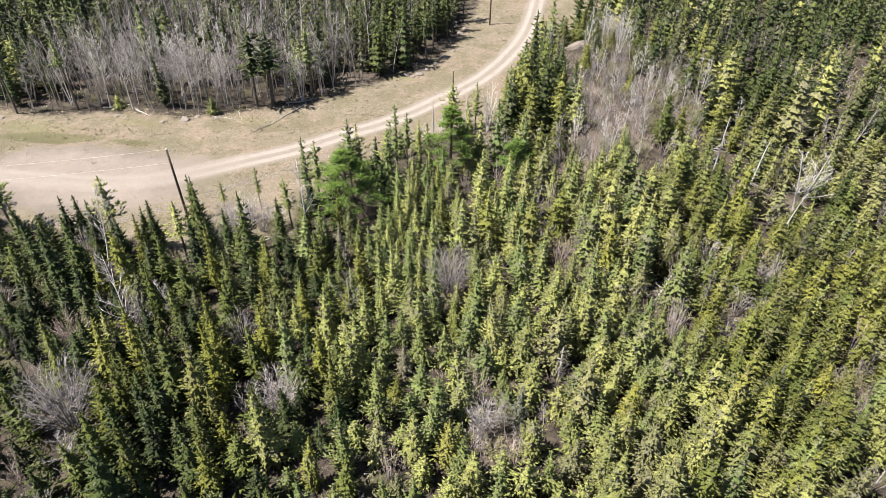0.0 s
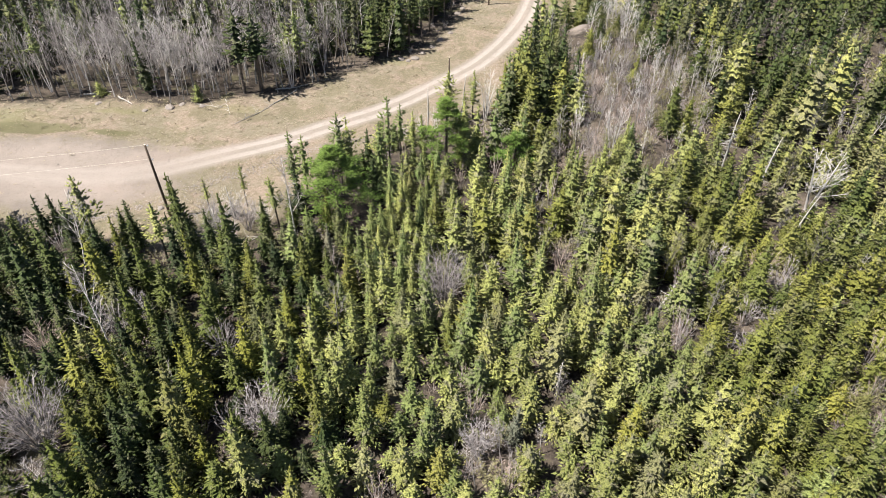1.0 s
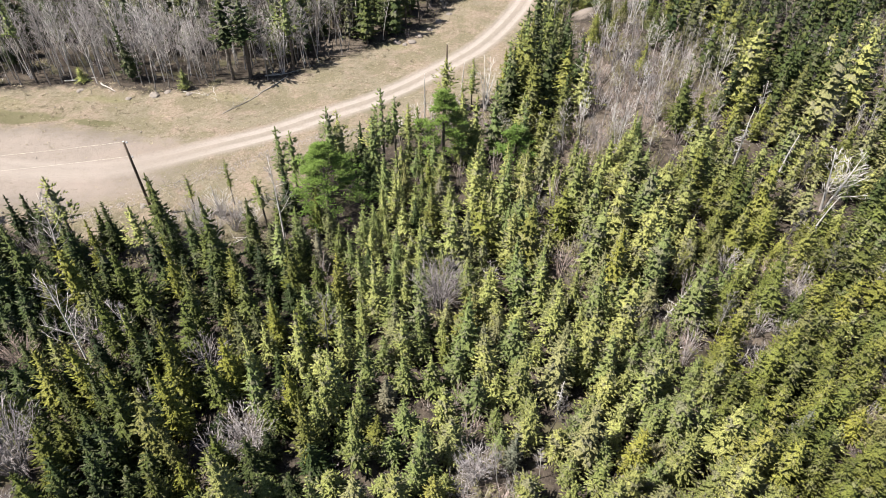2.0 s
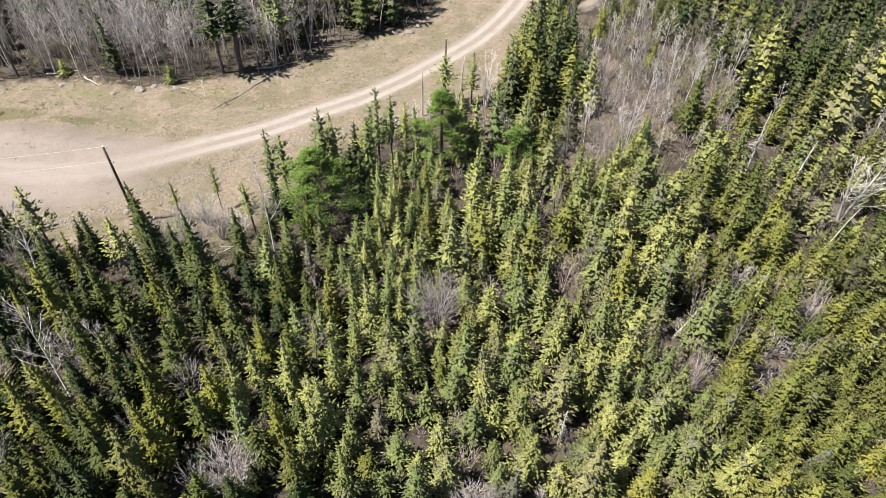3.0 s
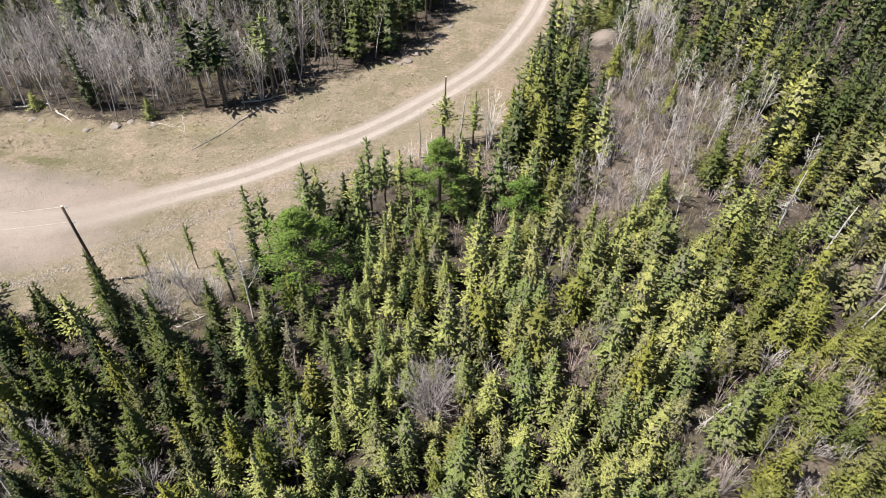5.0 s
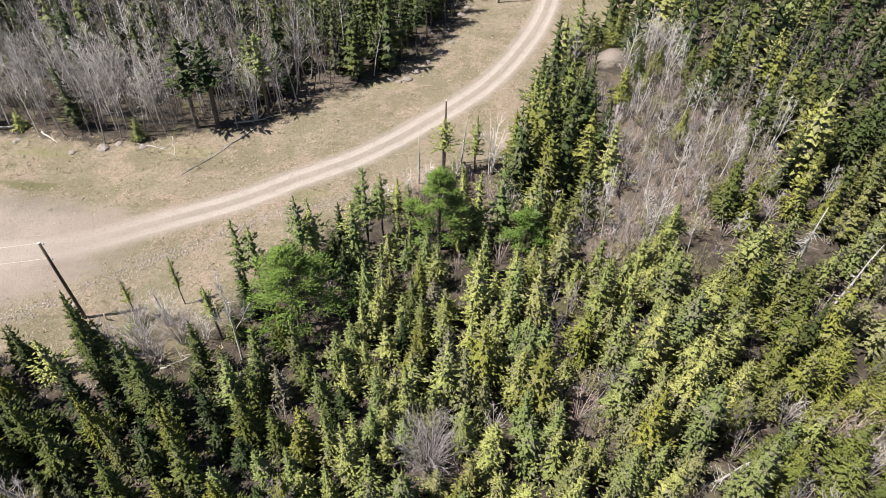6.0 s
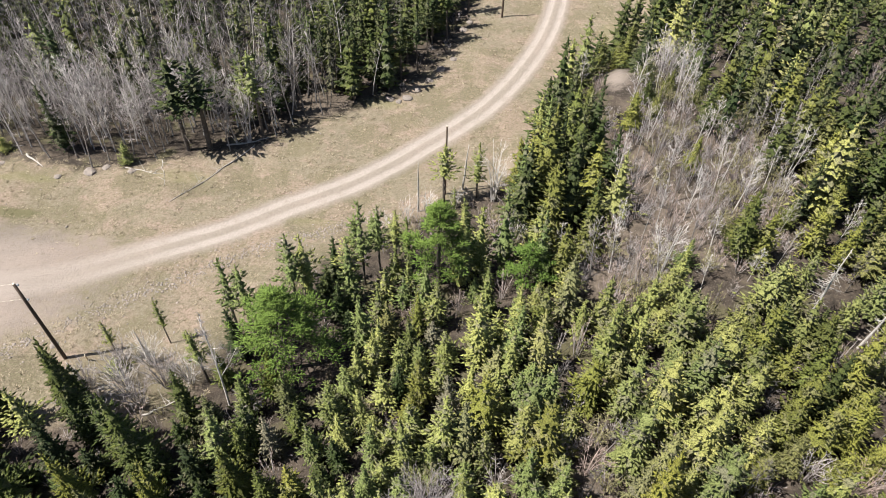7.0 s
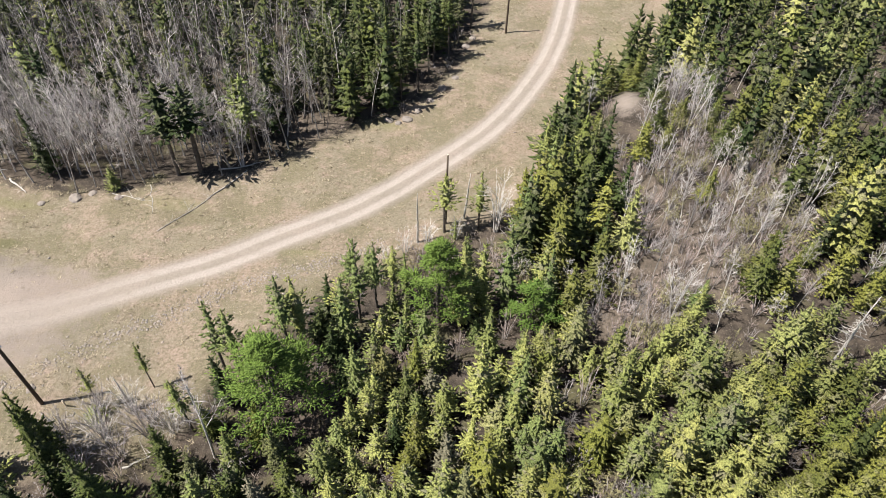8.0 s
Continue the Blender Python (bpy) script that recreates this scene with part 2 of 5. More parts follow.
def road_side(x, y):
    """The signed distance of places from the middle of the track, in metres."""
    x, y = np.asarray(x, float).ravel(), np.asarray(y, float).ravel()
    out = np.empty(len(x))
    for i in range(0, len(x), 4000):
        d = np.stack((x[i:i + 4000, None] - ROAD_LINE[:, 0], y[i:i + 4000, None] - ROAD_LINE[:, 1]), -1)
        k = np.argmin((d ** 2).sum(-1), axis=1)
        near = d[np.arange(len(k)), k]
        out[i:i + 4000] = near[:, 0] * ROAD_WAY[k, 1] - near[:, 1] * ROAD_WAY[k, 0]
    return out


def edge_distance(line, x, y):
    """Metres by which places lie beyond a line (to its left, walking along it from west to east)."""
    x, y = np.asarray(x, float).ravel(), np.asarray(y, float).ravel()
    p = np.array(line, float)
    best, sign = np.full(len(x), 1e9), np.ones(len(x))
    for a, b in zip(p, p[1:]):
        ab = b - a
        t = np.clip(((x - a[0]) * ab[0] + (y - a[1]) * ab[1]) / (ab @ ab), 0, 1)
        dx, dy = x - a[0] - t * ab[0], y - a[1] - t * ab[1]
        d = np.hypot(dx, dy)
        side = np.sign(ab[0] * dy - ab[1] * dx)
        nearer = d < best - 1e-6
        best, sign = np.where(nearer, d, best), np.where(nearer, side, sign)
    return best * sign


def openness(x, y):
    """Metres inside the clearing; negative in the woods."""
    return np.minimum(edge_distance(SOUTH_EDGE, x, y), -edge_distance(NORTH_EDGE, x, y))


def sandiness(x, y):
    x, y = np.asarray(x, float).ravel(), np.asarray(y, float).ravel()
    t, l = np.array(SAND_TOP, float), np.array(SAND_LOW, float)
    inside = np.minimum(np.interp(x, t[:, 0], t[:, 1]) - y, y - np.interp(x, l[:, 0], l[:, 1]))
    cut = 4.0 * (1.0 - np.hypot((x - 17.2 - 0.12 * (y - 93.6)) / 1.2, (y - 93.6) / 3.4))   # the bare sandy cut on the knoll
    return np.maximum(np.minimum(inside, (-31.0 - x) * 0.3), cut)


GLADES = [(23.8, 81.2, 7.8, 10.4), (16, 72, 4, 4), (31.5, 51.5, 2.6, 2.2), (20, 45.5, 2.4, 2.2), (12.5, 54, 3.5, 2.6), (33, 37, 2.5, 2.5), (4.5, 31.5, 2, 2),
          (37, 62, 2.6, 2.6), (-27, 42, 2.5, 2.5), (-16, 98.5, 4, 3), (8, 77, 4, 3), (27, 45, 3, 2.5)]


def gladeness(x, y):
    x, y = np.asarray(x, float).ravel(), np.asarray(y, float).ravel()
    return np.max([np.clip(1.5 - np.hypot((x - a) / rx, (y - b) / ry), 0, 1) for a, b, rx, ry in GLADES], axis=0)


def wetness(x, y):
    x, y = np.asarray(x, float).ravel(), np.asarray(y, float).ravel()
    return np.maximum(np.clip(1.6 - np.hypot((x + 54) / 7.0, (y - 78.0 - 0.06 * (x + 54)) / 1.3), 0, 1), np.clip(1.4 - np.hypot((x + 43) / 4.0, (y - 77.3) / 0.8), 0, 1))


FRESH = [(-8.5, 99.6, 3.2, 1.3), (-57, 80.5, 5, 2.0), (16.5, 108, 3, 4), (22, 118, 3, 6), (-12.5, 78.2, 3, 0.7), (-27.5, 84.0, 4, 1.2), (-44, 82.5, 4, 0.8)]


def freshness(x, y):
    """Where new green grass comes through."""
    x, y = np.asarray(x, float).ravel(), np.asarray(y, float).ravel()
    return np.max([np.clip(1.5 - np.hypot((x - a) / rx, (y - b) / ry), 0, 1) for a, b, rx, ry in FRESH], axis=0)


def lumps(x, y):
    """Gentle unevenness."""
    return (0.22 * np.sin(0.31 * x + 0.17 * y) * np.cos(0.23 * y - 0.11 * x) + 0.12 * np.sin(0.83 * x - 0.41 * y + 1.3) * np.sin(0.67 * y + 0.3 * x)
            + 0.05 * np.sin(2.1 * x + 0.9 * y) * np.sin(1.7 * y - 1.1 * x))


def level(x, y):
    """The height of the ground."""
    x, y = np.asarray(x, float).ravel(), np.asarray(y, float).ravel()
    side = np.abs(road_side(x, y))
    far = soft((side - 2.5) / 9.0)
    knoll = 6.6 * np.exp(-((x - 18) / 8.0) ** 2 - ((y - 90) / 11.0) ** 2)
    rise = 3.8 * soft((x - 3) / 24.0) * soft((y - 52) / 26.0) * soft((150 - y) / 40.0) + 1.6 * soft((x - 8) / 26.0)
    south = edge_distance(SOUTH_EDGE, x, y)
    ditch = -0.5 * np.exp(-((x + 52) / 8.0) ** 2 - ((y - 78) / 1.6) ** 2)
    bank = 0.35 * np.exp(-((south - 2.0) / 1.6) ** 2) * soft((-6.0 - x) / 8.0)
    return (knoll + rise) * far * soft((4.0 - south) / 6.0) + lumps(x, y) * (0.15 + 0.85 * soft((side - 1.5) / 4.0)) + ditch + bank


def level_at(x, y):
    return float(level([x], [y])[0])


def mesh_from(name, verts, faces, material, marks=None, smooth_faces=False, normals=None):
    """A mesh from arrays; faces all have the same number of corners. marks: float attributes on the points."""
    me = bpy.data.meshes.new(name)
    verts, faces = np.asarray(verts, np.float32), np.asarray(faces, np.int32)
    n = faces.shape[1]
    me.vertices.add(len(verts))
    me.vertices.foreach_set("co", verts.ravel())
    me.loops.add(faces.size)
    me.loops.foreach_set("vertex_index", faces.ravel())
    me.polygons.add(len(faces))
    me.polygons.foreach_set("loop_start", np.arange(0, faces.size, n, dtype=np.int32))
    if smooth_faces:
        me.polygons.foreach_set("use_smooth", np.ones(len(faces), bool))
    for key, values in (marks or {}).items():
        me.attributes.new(key, "FLOAT", "POINT").data.foreach_set("value", np.asarray(values, np.float32))
    if normals is not None:
        me.polygons.foreach_set("use_smooth", np.ones(len(faces), bool))
        me.attributes.new("custom_normal", "FLOAT_VECTOR", "POINT").data.foreach_set("vector", np.asarray(normals, np.float32).ravel())
    me.update(calc_edges=True)
    me.materials.append(material)
    return me


def earth_marks(x, y):
    return {"road": road_side(x, y), "cleared": openness(x, y), "sand": sandiness(x, y), "glade": gladeness(x, y), "wet": wetness(x, y), "fresh": freshness(x, y)}


def grid_faces(nx, ny):
    i = (np.arange(ny - 1)[:, None] * nx + np.arange(nx - 1)).ravel()
    return np.stack((i, i + 1, i + nx + 1, i + nx), 1)


def build_ground():
    out = np.array([3000, 1500, 800, 450, 280, 190, 145])
    xs = np.concatenate((-out, np.arange(-115, 115.1, 0.8), out[::-1]))
    ys = np.concatenate((80 - out, np.arange(-20, 175.1, 0.8), 80 + out[::-1] + 20))
    gx, gy = (a.ravel() for a in np.meshgrid(xs, ys))
    ob = new("ground", mesh_from("ground", np.stack((gx, gy, level(gx, gy)), 1), grid_faces(len(xs), len(ys)), EARTH, earth_marks(gx, gy), True))
    tagged(ob, "sandy earth with straw-dry grass and brown forest litter", "ground", kind="structure")
    # the track: a strip of its own with two worn wheel ruts
    across = np.arange(-2.7, 2.71, 0.18)
    mid = ROAD_LINE[(ROAD_LINE[:, 0] > -62) & (ROAD_LINE[:, 1] < 160)]
    way = np.gradient(mid, axis=0)
    way /= np.linalg.norm(way, axis=1)[:, None]
    px = mid[:, 0:1] + way[:, 1:2] * across
    py = mid[:, 1:2] - way[:, 0:1] * across
    z = level(px, py).reshape(px.shape)
    side = np.abs(across)
    z = z + 0.05 - 0.14 * soft((side - 1.6) / 1.1) - 0.07 * np.exp(-((side - 0.86) / 0.28) ** 2) + 0.03 * np.exp(-(side / 0.35) ** 2)
    marks = earth_marks(px, py)
    marks["road"] = np.broadcast_to(across, px.shape).ravel()
    ob = new("road", mesh_from("road", np.stack((px.ravel(), py.ravel(), z.ravel()), 1), grid_faces(len(across), len(mid)), EARTH, marks, True))
    tagged(ob, "pale sandy dirt track with two worn wheel ruts", "dirt road", kind="structure")


build_ground()

# ---------------------------------------------------------------- tree building
class Soup:
    """Loose triangles and tubes, gathered as arrays."""

    def __init__(self):
        self.v, self.f = [], []

    def tri(self, *corners):
        n = len(self.v)
        self.v.extend(corners)
        self.f.append((n, n + 1, n + 2))

    def finger(self, p, ahead, length, width, rng):
        """A needled twig: a plump three-sided spindle that tapers to its tip."""
        ax, ay, az_ = ahead
        k = 1.0 / math.sqrt(ax * ax + ay * ay + az_ * az_)
        ax, ay, az_ = ax * k, ay * k, az_ * k
        s = math.hypot(ax, ay) or 1e-6
        ux, uy = -ay / s, ax / s
        wx, wy, wz = -az_ * uy, az_ * ux, ax * uy - ay * ux
        n, turn = len(self.v), rng.uniform(0, 2.1)
        self.v.append((p[0] - 0.42 * length * ax, p[1] - 0.42 * length * ay, p[2] - 0.42 * length * az_))
        for i in range(3):
            r = 0.5 * width * rng.uniform(0.8, 1.2)
            c, d, b = r * math.cos(turn + 2.0944 * i), r * math.sin(turn + 2.0944 * i), rng.uniform(-0.16, 0.06) * length
            self.v.append((p[0] + ux * c + wx * d + ax * b, p[1] + uy * c + wy * d + ay * b, p[2] + wz * d + az_ * b))
        self.v.append((p[0] + 0.58 * length * ax, p[1] + 0.58 * length * ay, p[2] + 0.58 * length * az_))
        for i in range(3):
            a, b = n + 1 + i, n + 1 + (i + 1) % 3
            self.f.extend(((a, b, n + 4), (b, a, n)))

    def skirt(self, z, rise, r, sag, spikes, lean, rng):
        """One whorl's dense inner growth: a low cone with a jagged, drooping rim."""
        n, turn = len(self.v), rng.uniform(0, 6.28)
        self.v.append((0.0, 0.0, z + rise))
        for i in range(2 * spikes):
            a = turn + math.pi * i / spikes + rng.uniform(-0.12, 0.12)
            q = r * (rng.uniform(0.82, 1.12) if i % 2 else rng.uniform(0.52, 0.72)) * (1 + lean[1] * math.cos(a) + lean[2] * math.sin(a))
            self.v.append((q * math.cos(a), q * math.sin(a), z - sag * q + rng.uniform(-0.10, 0.10)))
        for i in range(2 * spikes):
            self.f.append((n, n + 1 + i, n + 1 + (i + 1) % (2 * spikes)))

    def blade(self, a, b, width, rng):
        """A thin twig: one long triangle."""
        t = rng.uniform(0, 6.283)
        off = (math.cos(t) * width / 2, math.sin(t) * width / 2, 0)
        self.tri((a[0] - off[0], a[1] - off[1], a[2]), (a[0] + off[0], a[1] + off[1], a[2]), tuple(b))

    def tube(self, points, radii, sides=4):
        start = len(self.v)
        pts = [Vector(p) for p in points]
        for i, (p, r) in enumerate(zip(pts, radii)):
            way = (pts[min(i + 1, len(pts) - 1)] - pts[max(i - 1, 0)]).normalized()
            u = way.cross(Vector((0.3, 1, 0.1))).normalized()
            w = way.cross(u)
            for k in range(sides):
                a = 6.2832 * k / sides
                self.v.append(tuple(p + (u * math.cos(a) + w * math.sin(a)) * r))
        for i in range(len(pts) - 1):
            for k in range(sides):
                a, b = start + i * sides + k, start + i * sides + (k + 1) % sides
                self.f.extend(((a, b, b + sides), (a, b + sides, a + sides)))
        top = start + (len(pts) - 1) * sides
        for k in range(1, sides - 1):
            self.f.append((top, top + k, top + k + 1))

    def arrays(self):
        return np.array(self.v, np.float32).reshape(-1, 3), np.array(self.f, np.int32).reshape(-1, 3)


def rounded(arrays, out, keep):
    """Rounds the shading of needled twigs a little towards the directions out, as soft foliage has it."""
    v, f = arrays
    own = np.cross(v[f[:, 1]] - v[f[:, 0]], v[f[:, 2]] - v[f[:, 0]])
    own /= np.linalg.norm(own, axis=1)[:, None] + 1e-9
    at = np.zeros(v.shape, np.float64)
    for k in range(3):
        np.add.at(at, f[:, k], own)
    at /= np.linalg.norm(at, axis=1)[:, None] + 1e-9
    n = keep * at + (1 - keep) * out
    return v, f, (n / (np.linalg.norm(n, axis=1)[:, None] + 1e-9)).astype(np.float32)


def round_axis(arrays, rise=0.40, keep=0.62):
    v = arrays[0]
    r = np.hypot(v[:, 0], v[:, 1])[:, None] + 0.12
    return rounded(arrays, np.concatenate((0.85 * v[:, :2] / r, np.full((len(v), 1), rise, np.float32)), 1), keep)


def conifer_crown(seed, h, r, base, tiers, per, tufts, size, shape=0.85, droop=0.25, lift=0.25, ragged=0.3, body=0.80):
    """Shelf upon shelf of branches that carry rounded tufts of needles, narrowing to a leader."""
    rng, s = random.Random(seed), Soup()
    turn = rng.uniform(0, 6.28)
    lean = [rng.uniform(-0.3, 0.3) for _ in range(4)]
    gap = (h - base) / tiers
    for i in range(tiers):
        f = (i + rng.uniform(-0.3, 0.3)) / (tiers - 1)
        f = min(0.97, max(0.0, f))
        z = base + (h * 0.97 - base) * f
        full = r * ((1 - f) ** shape) * (1 + 0.16 * math.sin(9 * f + lean[0] * 9)) * rng.uniform(0.80, 1.15) + 0.07
        if f < 0.2:
            full *= 0.6 + 2.0 * f
        s.skirt(z - 0.1 * gap, (0.9 if f < 0.9 else 0.5) * gap + 0.1, body * full, max(0.05, droop - lift * 0.7), 5 + (full > 0.6) * 3, lean, rng)
        count = max(3, round(per * (0.35 + 0.65 * (1 - f)) + rng.uniform(-1, 1)))
        turn += rng.uniform(0, 6.28)
        for k in range(count):
            turn += 6.2832 / count + rng.uniform(-0.3, 0.3)
            if rng.random() < 0.06 + 0.14 * (f < 0.25):
                continue
            reach = full * (1 + rng.uniform(-ragged, ragged * 0.8)) * (1 + lean[1] * math.cos(turn) + lean[2] * math.sin(turn))
            ca, sa = math.cos(turn), math.sin(turn)
            z0 = z + rng.uniform(-0.5, 0.5) * gap
            tilt = rng.uniform(-0.2, 0.2)
            n = max(1, round(tufts * (0.12 + 0.88 * reach / r)))
            big = size * rng.uniform(0.85, 1.2) * (0.7 + 0.3 * min(1, reach / (0.6 * r)))
            rise = 0.15 + 0.55 * f + rng.uniform(-0.25, 0.25)
            for j in range(n):
                t = 1.0 - 0.60 * (j / n) ** 1.1
                fork = 0.0 if j == 0 else (1 if j % 2 else -1) * rng.uniform(0.35, 0.95)
                d = reach * t
                side = 0.42 * fork * big
                p = (ca * d - sa * side, sa * d + ca * side, z0 - (droop + tilt) * d + lift * d * t * t + rng.uniform(-0.06, 0.10))
                q = big * rng.uniform(0.75, 1.2)
                s.finger(p, (math.cos(turn + fork), math.sin(turn + fork), rise + rng.uniform(-0.2, 0.2)), q, q * rng.uniform(0.36, 0.50), rng)
    for k in range(5):
        a = k * 2.4
        s.finger((0, 0, h * (0.935 + 0.016 * k)), (0.3 * math.cos(a), 0.3 * math.sin(a), 1.0), 0.36, 0.13, rng)
    return round_axis(s.arrays())


def conifer_trunk(seed, h, radius, stubs=0, base=0.0):
    """A tapered stem that reaches a little into the ground, with dead twigs below the crown."""
    rng, s = random.Random(seed), Soup()
    bend = rng.uniform(-0.012, 0.012) * h
    s.tube([(bend * math.sin(3 * t), bend * t * 0.3, -0.4 + (h * 0.97 + 0.4) * t) for t in (0, 0.35, 0.7, 1)], [radius * 1.15, radius, radius * 0.6, 0.015], 5)
    for _ in range(stubs):
        z, a, d = rng.uniform(0.12 * h, max(base, 0.3 * h)), rng.uniform(0, 6.28), rng.uniform(0.4, 1.1)
        s.blade((0, 0, z), (math.cos(a) * d, math.sin(a) * d, z - 0.15 * d), 0.05, rng)
    return s.arrays()


def bare_tree(seed, h, radius, stems=1, spread=0.12, limbs=14, twig_count=6, first=0.35, reach=0.28, upward=0.9, thick=0.03, stout=0.34):
    """Stems, and a leafless crown of limbs and fine twigs. Returns the two pairs of arrays."""
    rng, wood, fine = random.Random(seed), Soup(), Soup()
    for stem in range(stems):
        a = rng.uniform(0, 6.28) if stems < 2 else 6.2832 * stem / stems + rng.uniform(-0.5, 0.5)
        out = spread * h * (rng.uniform(0.5, 1.1) if stems > 1 else rng.uniform(0, 0.6))
        tall = h * rng.uniform(0.82, 1.0) if stems > 1 else h
        bow = rng.uniform(-0.03, 0.03) * h
        path = [Vector((math.cos(a) * (out * t + 0.05) + bow * math.sin(3.1 * t), math.sin(a) * (out * t + 0.05) + bow * math.sin(2.2 * t), -0.4 + (tall + 0.4) * t)) for t in (0, 0.2, 0.4, 0.6, 0.8, 1.0)]
        rad = radius / math.sqrt(stems)
        wood.tube(path, [rad * v for v in (1.15, 1.0, 0.8, 0.58, 0.36, 0.12)], 5)

        def on(t):
            q = t * 5
            i = min(4, int(q))
            return path[i].lerp(path[i + 1], q - i)

        for k in range(max(3, round(limbs / stems ** 0.5))):
            t = first + (0.97 - first) * (k + rng.random()) / max(3, round(limbs / stems ** 0.5))
            b = rng.uniform(0, 6.28)
            size = reach * h * (1.12 - t) * rng.uniform(0.6, 1.25) + 0.25
            way = Vector((math.cos(b), math.sin(b), upward * rng.uniform(0.55, 1.4))).normalized()
            p0 = on(t)
            p1 = p0 + way * size * 0.5
            p2 = p1 + (way + Vector((rng.uniform(-0.3, 0.3), rng.uniform(-0.3, 0.3), rng.uniform(0.0, 0.45)))).normalized() * size * 0.5
            wood.tube([p0, p1, p2], [max(0.014, rad * stout * (1.1 - t)), max(0.011, rad * 0.6 * stout * (1.1 - t)), 0.008 + 0.02 * (stout > 0.4)], 3)
            for m in range(twig_count):
                q = rng.uniform(0.25, 1.0)
                start = p0.lerp(p1, q * 2) if q < 0.5 else p1.lerp(p2, q * 2 - 1)
                way2 = (way * 0.7 + Vector((rng.uniform(-1, 1), rng.uniform(-1, 1), rng.uniform(-0.2, 1.0)))).normalized()
                end = start + way2 * size * rng.uniform(0.22, 0.5)
                fine.blade(start, end, thick, rng)
                for _ in range(2):
                    mid = start.lerp(end, rng.uniform(0.3, 0.8))
                    fine.blade(mid, mid + (way2 + Vector((rng.uniform(-0.8, 0.8), rng.uniform(-0.8, 0.8), rng.uniform(-0.3, 0.6)))).normalized() * size * 0.2, thick * 0.7, rng)
    return wood.arrays(), fine.arrays()


def dead_spruce(seed, h, radius, branches=46, reach=1.1):
    """A grey standing snag with bare, drooping branches."""
    rng, wood, fine = random.Random(seed), Soup(), Soup()
    wood.tube([(0, 0, -0.4), (0.04, 0, 0.4 * h), (0.0, 0.06, 0.75 * h), (0.02, 0, h)], [radius * 1.1, radius * 0.85, radius * 0.5, 0.02], 5)
    for k in range(branches):
        f = rng.uniform(0.12, 0.97)
        a, d = rng.uniform(0, 6.28), reach * (1.05 - f) ** 0.7 * rng.uniform(0.45, 1.2)
        p0 = Vector((0, 0, f * h))
        p1 = p0 + Vector((math.cos(a) * d, math.sin(a) * d, rng.uniform(-0.35, 0.15) * d))
        fine.tube([p0, p1], [0.028, 0.009], 3)
        for _ in range(4):
            q = p0.lerp(p1, rng.uniform(0.3, 1.0))
            fine.blade(q, q + Vector((rng.uniform(-1, 1), rng.uniform(-1, 1), rng.uniform(-0.6, 0.3))) * 0.4 * d, 0.025, rng)
    return wood.arrays(), fine.arrays()


def pine_crown(seed, h, r, base, limbs=42, plumes=7):
    """Long limbs in open tiers that carry soft, tufted plumes of needles."""
    rng, s, wood = random.Random(seed), Soup(), Soup()
    turn = 0.0
    for i in range(limbs):
        f = i / (limbs - 1)
        z = base + (h - base) * (0.02 + 0.93 * f)
        turn += 2.39996 + rng.uniform(-0.4, 0.4)
        d = r * (0.55 + 0.45 * math.sin(3.14 * min(1, 0.25 + 0.9 * f))) * (1 - f ** 2.4) * rng.uniform(0.7, 1.12) + 0.45
        ca, sa = math.cos(turn), math.sin(turn)
        tip = Vector((ca * d, sa * d, z + rng.uniform(0.05, 0.28) * d))
        wood.tube([(0, 0, z), tip * 0.5 + Vector((0, 0, z * 0.5)), tip], [0.05, 0.035, 0.012], 3)
        for k in range(plumes):
            t = 1.0 if k == 0 else rng.uniform(0.5, 1.0)
            c = Vector((0, 0, z)).lerp(tip, t) + Vector((rng.uniform(-1, 1), rng.uniform(-1, 1), rng.uniform(-0.2, 0.35))) * 0.28 * d * (0.4 if k == 0 else 0.8)
            size = rng.uniform(0.42, 0.72)
            for m in range(16):
                a, up = rng.uniform(0, 6.28), rng.uniform(-0.2, 1.0)
                q = math.sqrt(max(0.08, 1 - up * up))
                s.finger(c + Vector((math.cos(a) * q, math.sin(a) * q, up * 0.42)) * size * rng.uniform(0.4, 1.0), (math.cos(a) * q + 0.5 * ca, math.sin(a) * q + 0.5 * sa, 0.25 + 0.5 * up),
                         size * rng.uniform(0.5, 0.8), size * rng.uniform(0.16, 0.26), rng)
    v, f = s.arrays()
    out = np.concatenate((v[:, :2] / (np.hypot(v[:, 0], v[:, 1])[:, None] + 0.3), np.full((len(v), 1), 0.75, np.float32)), 1)
    return rounded((v, f), out, 0.7), wood.arrays()


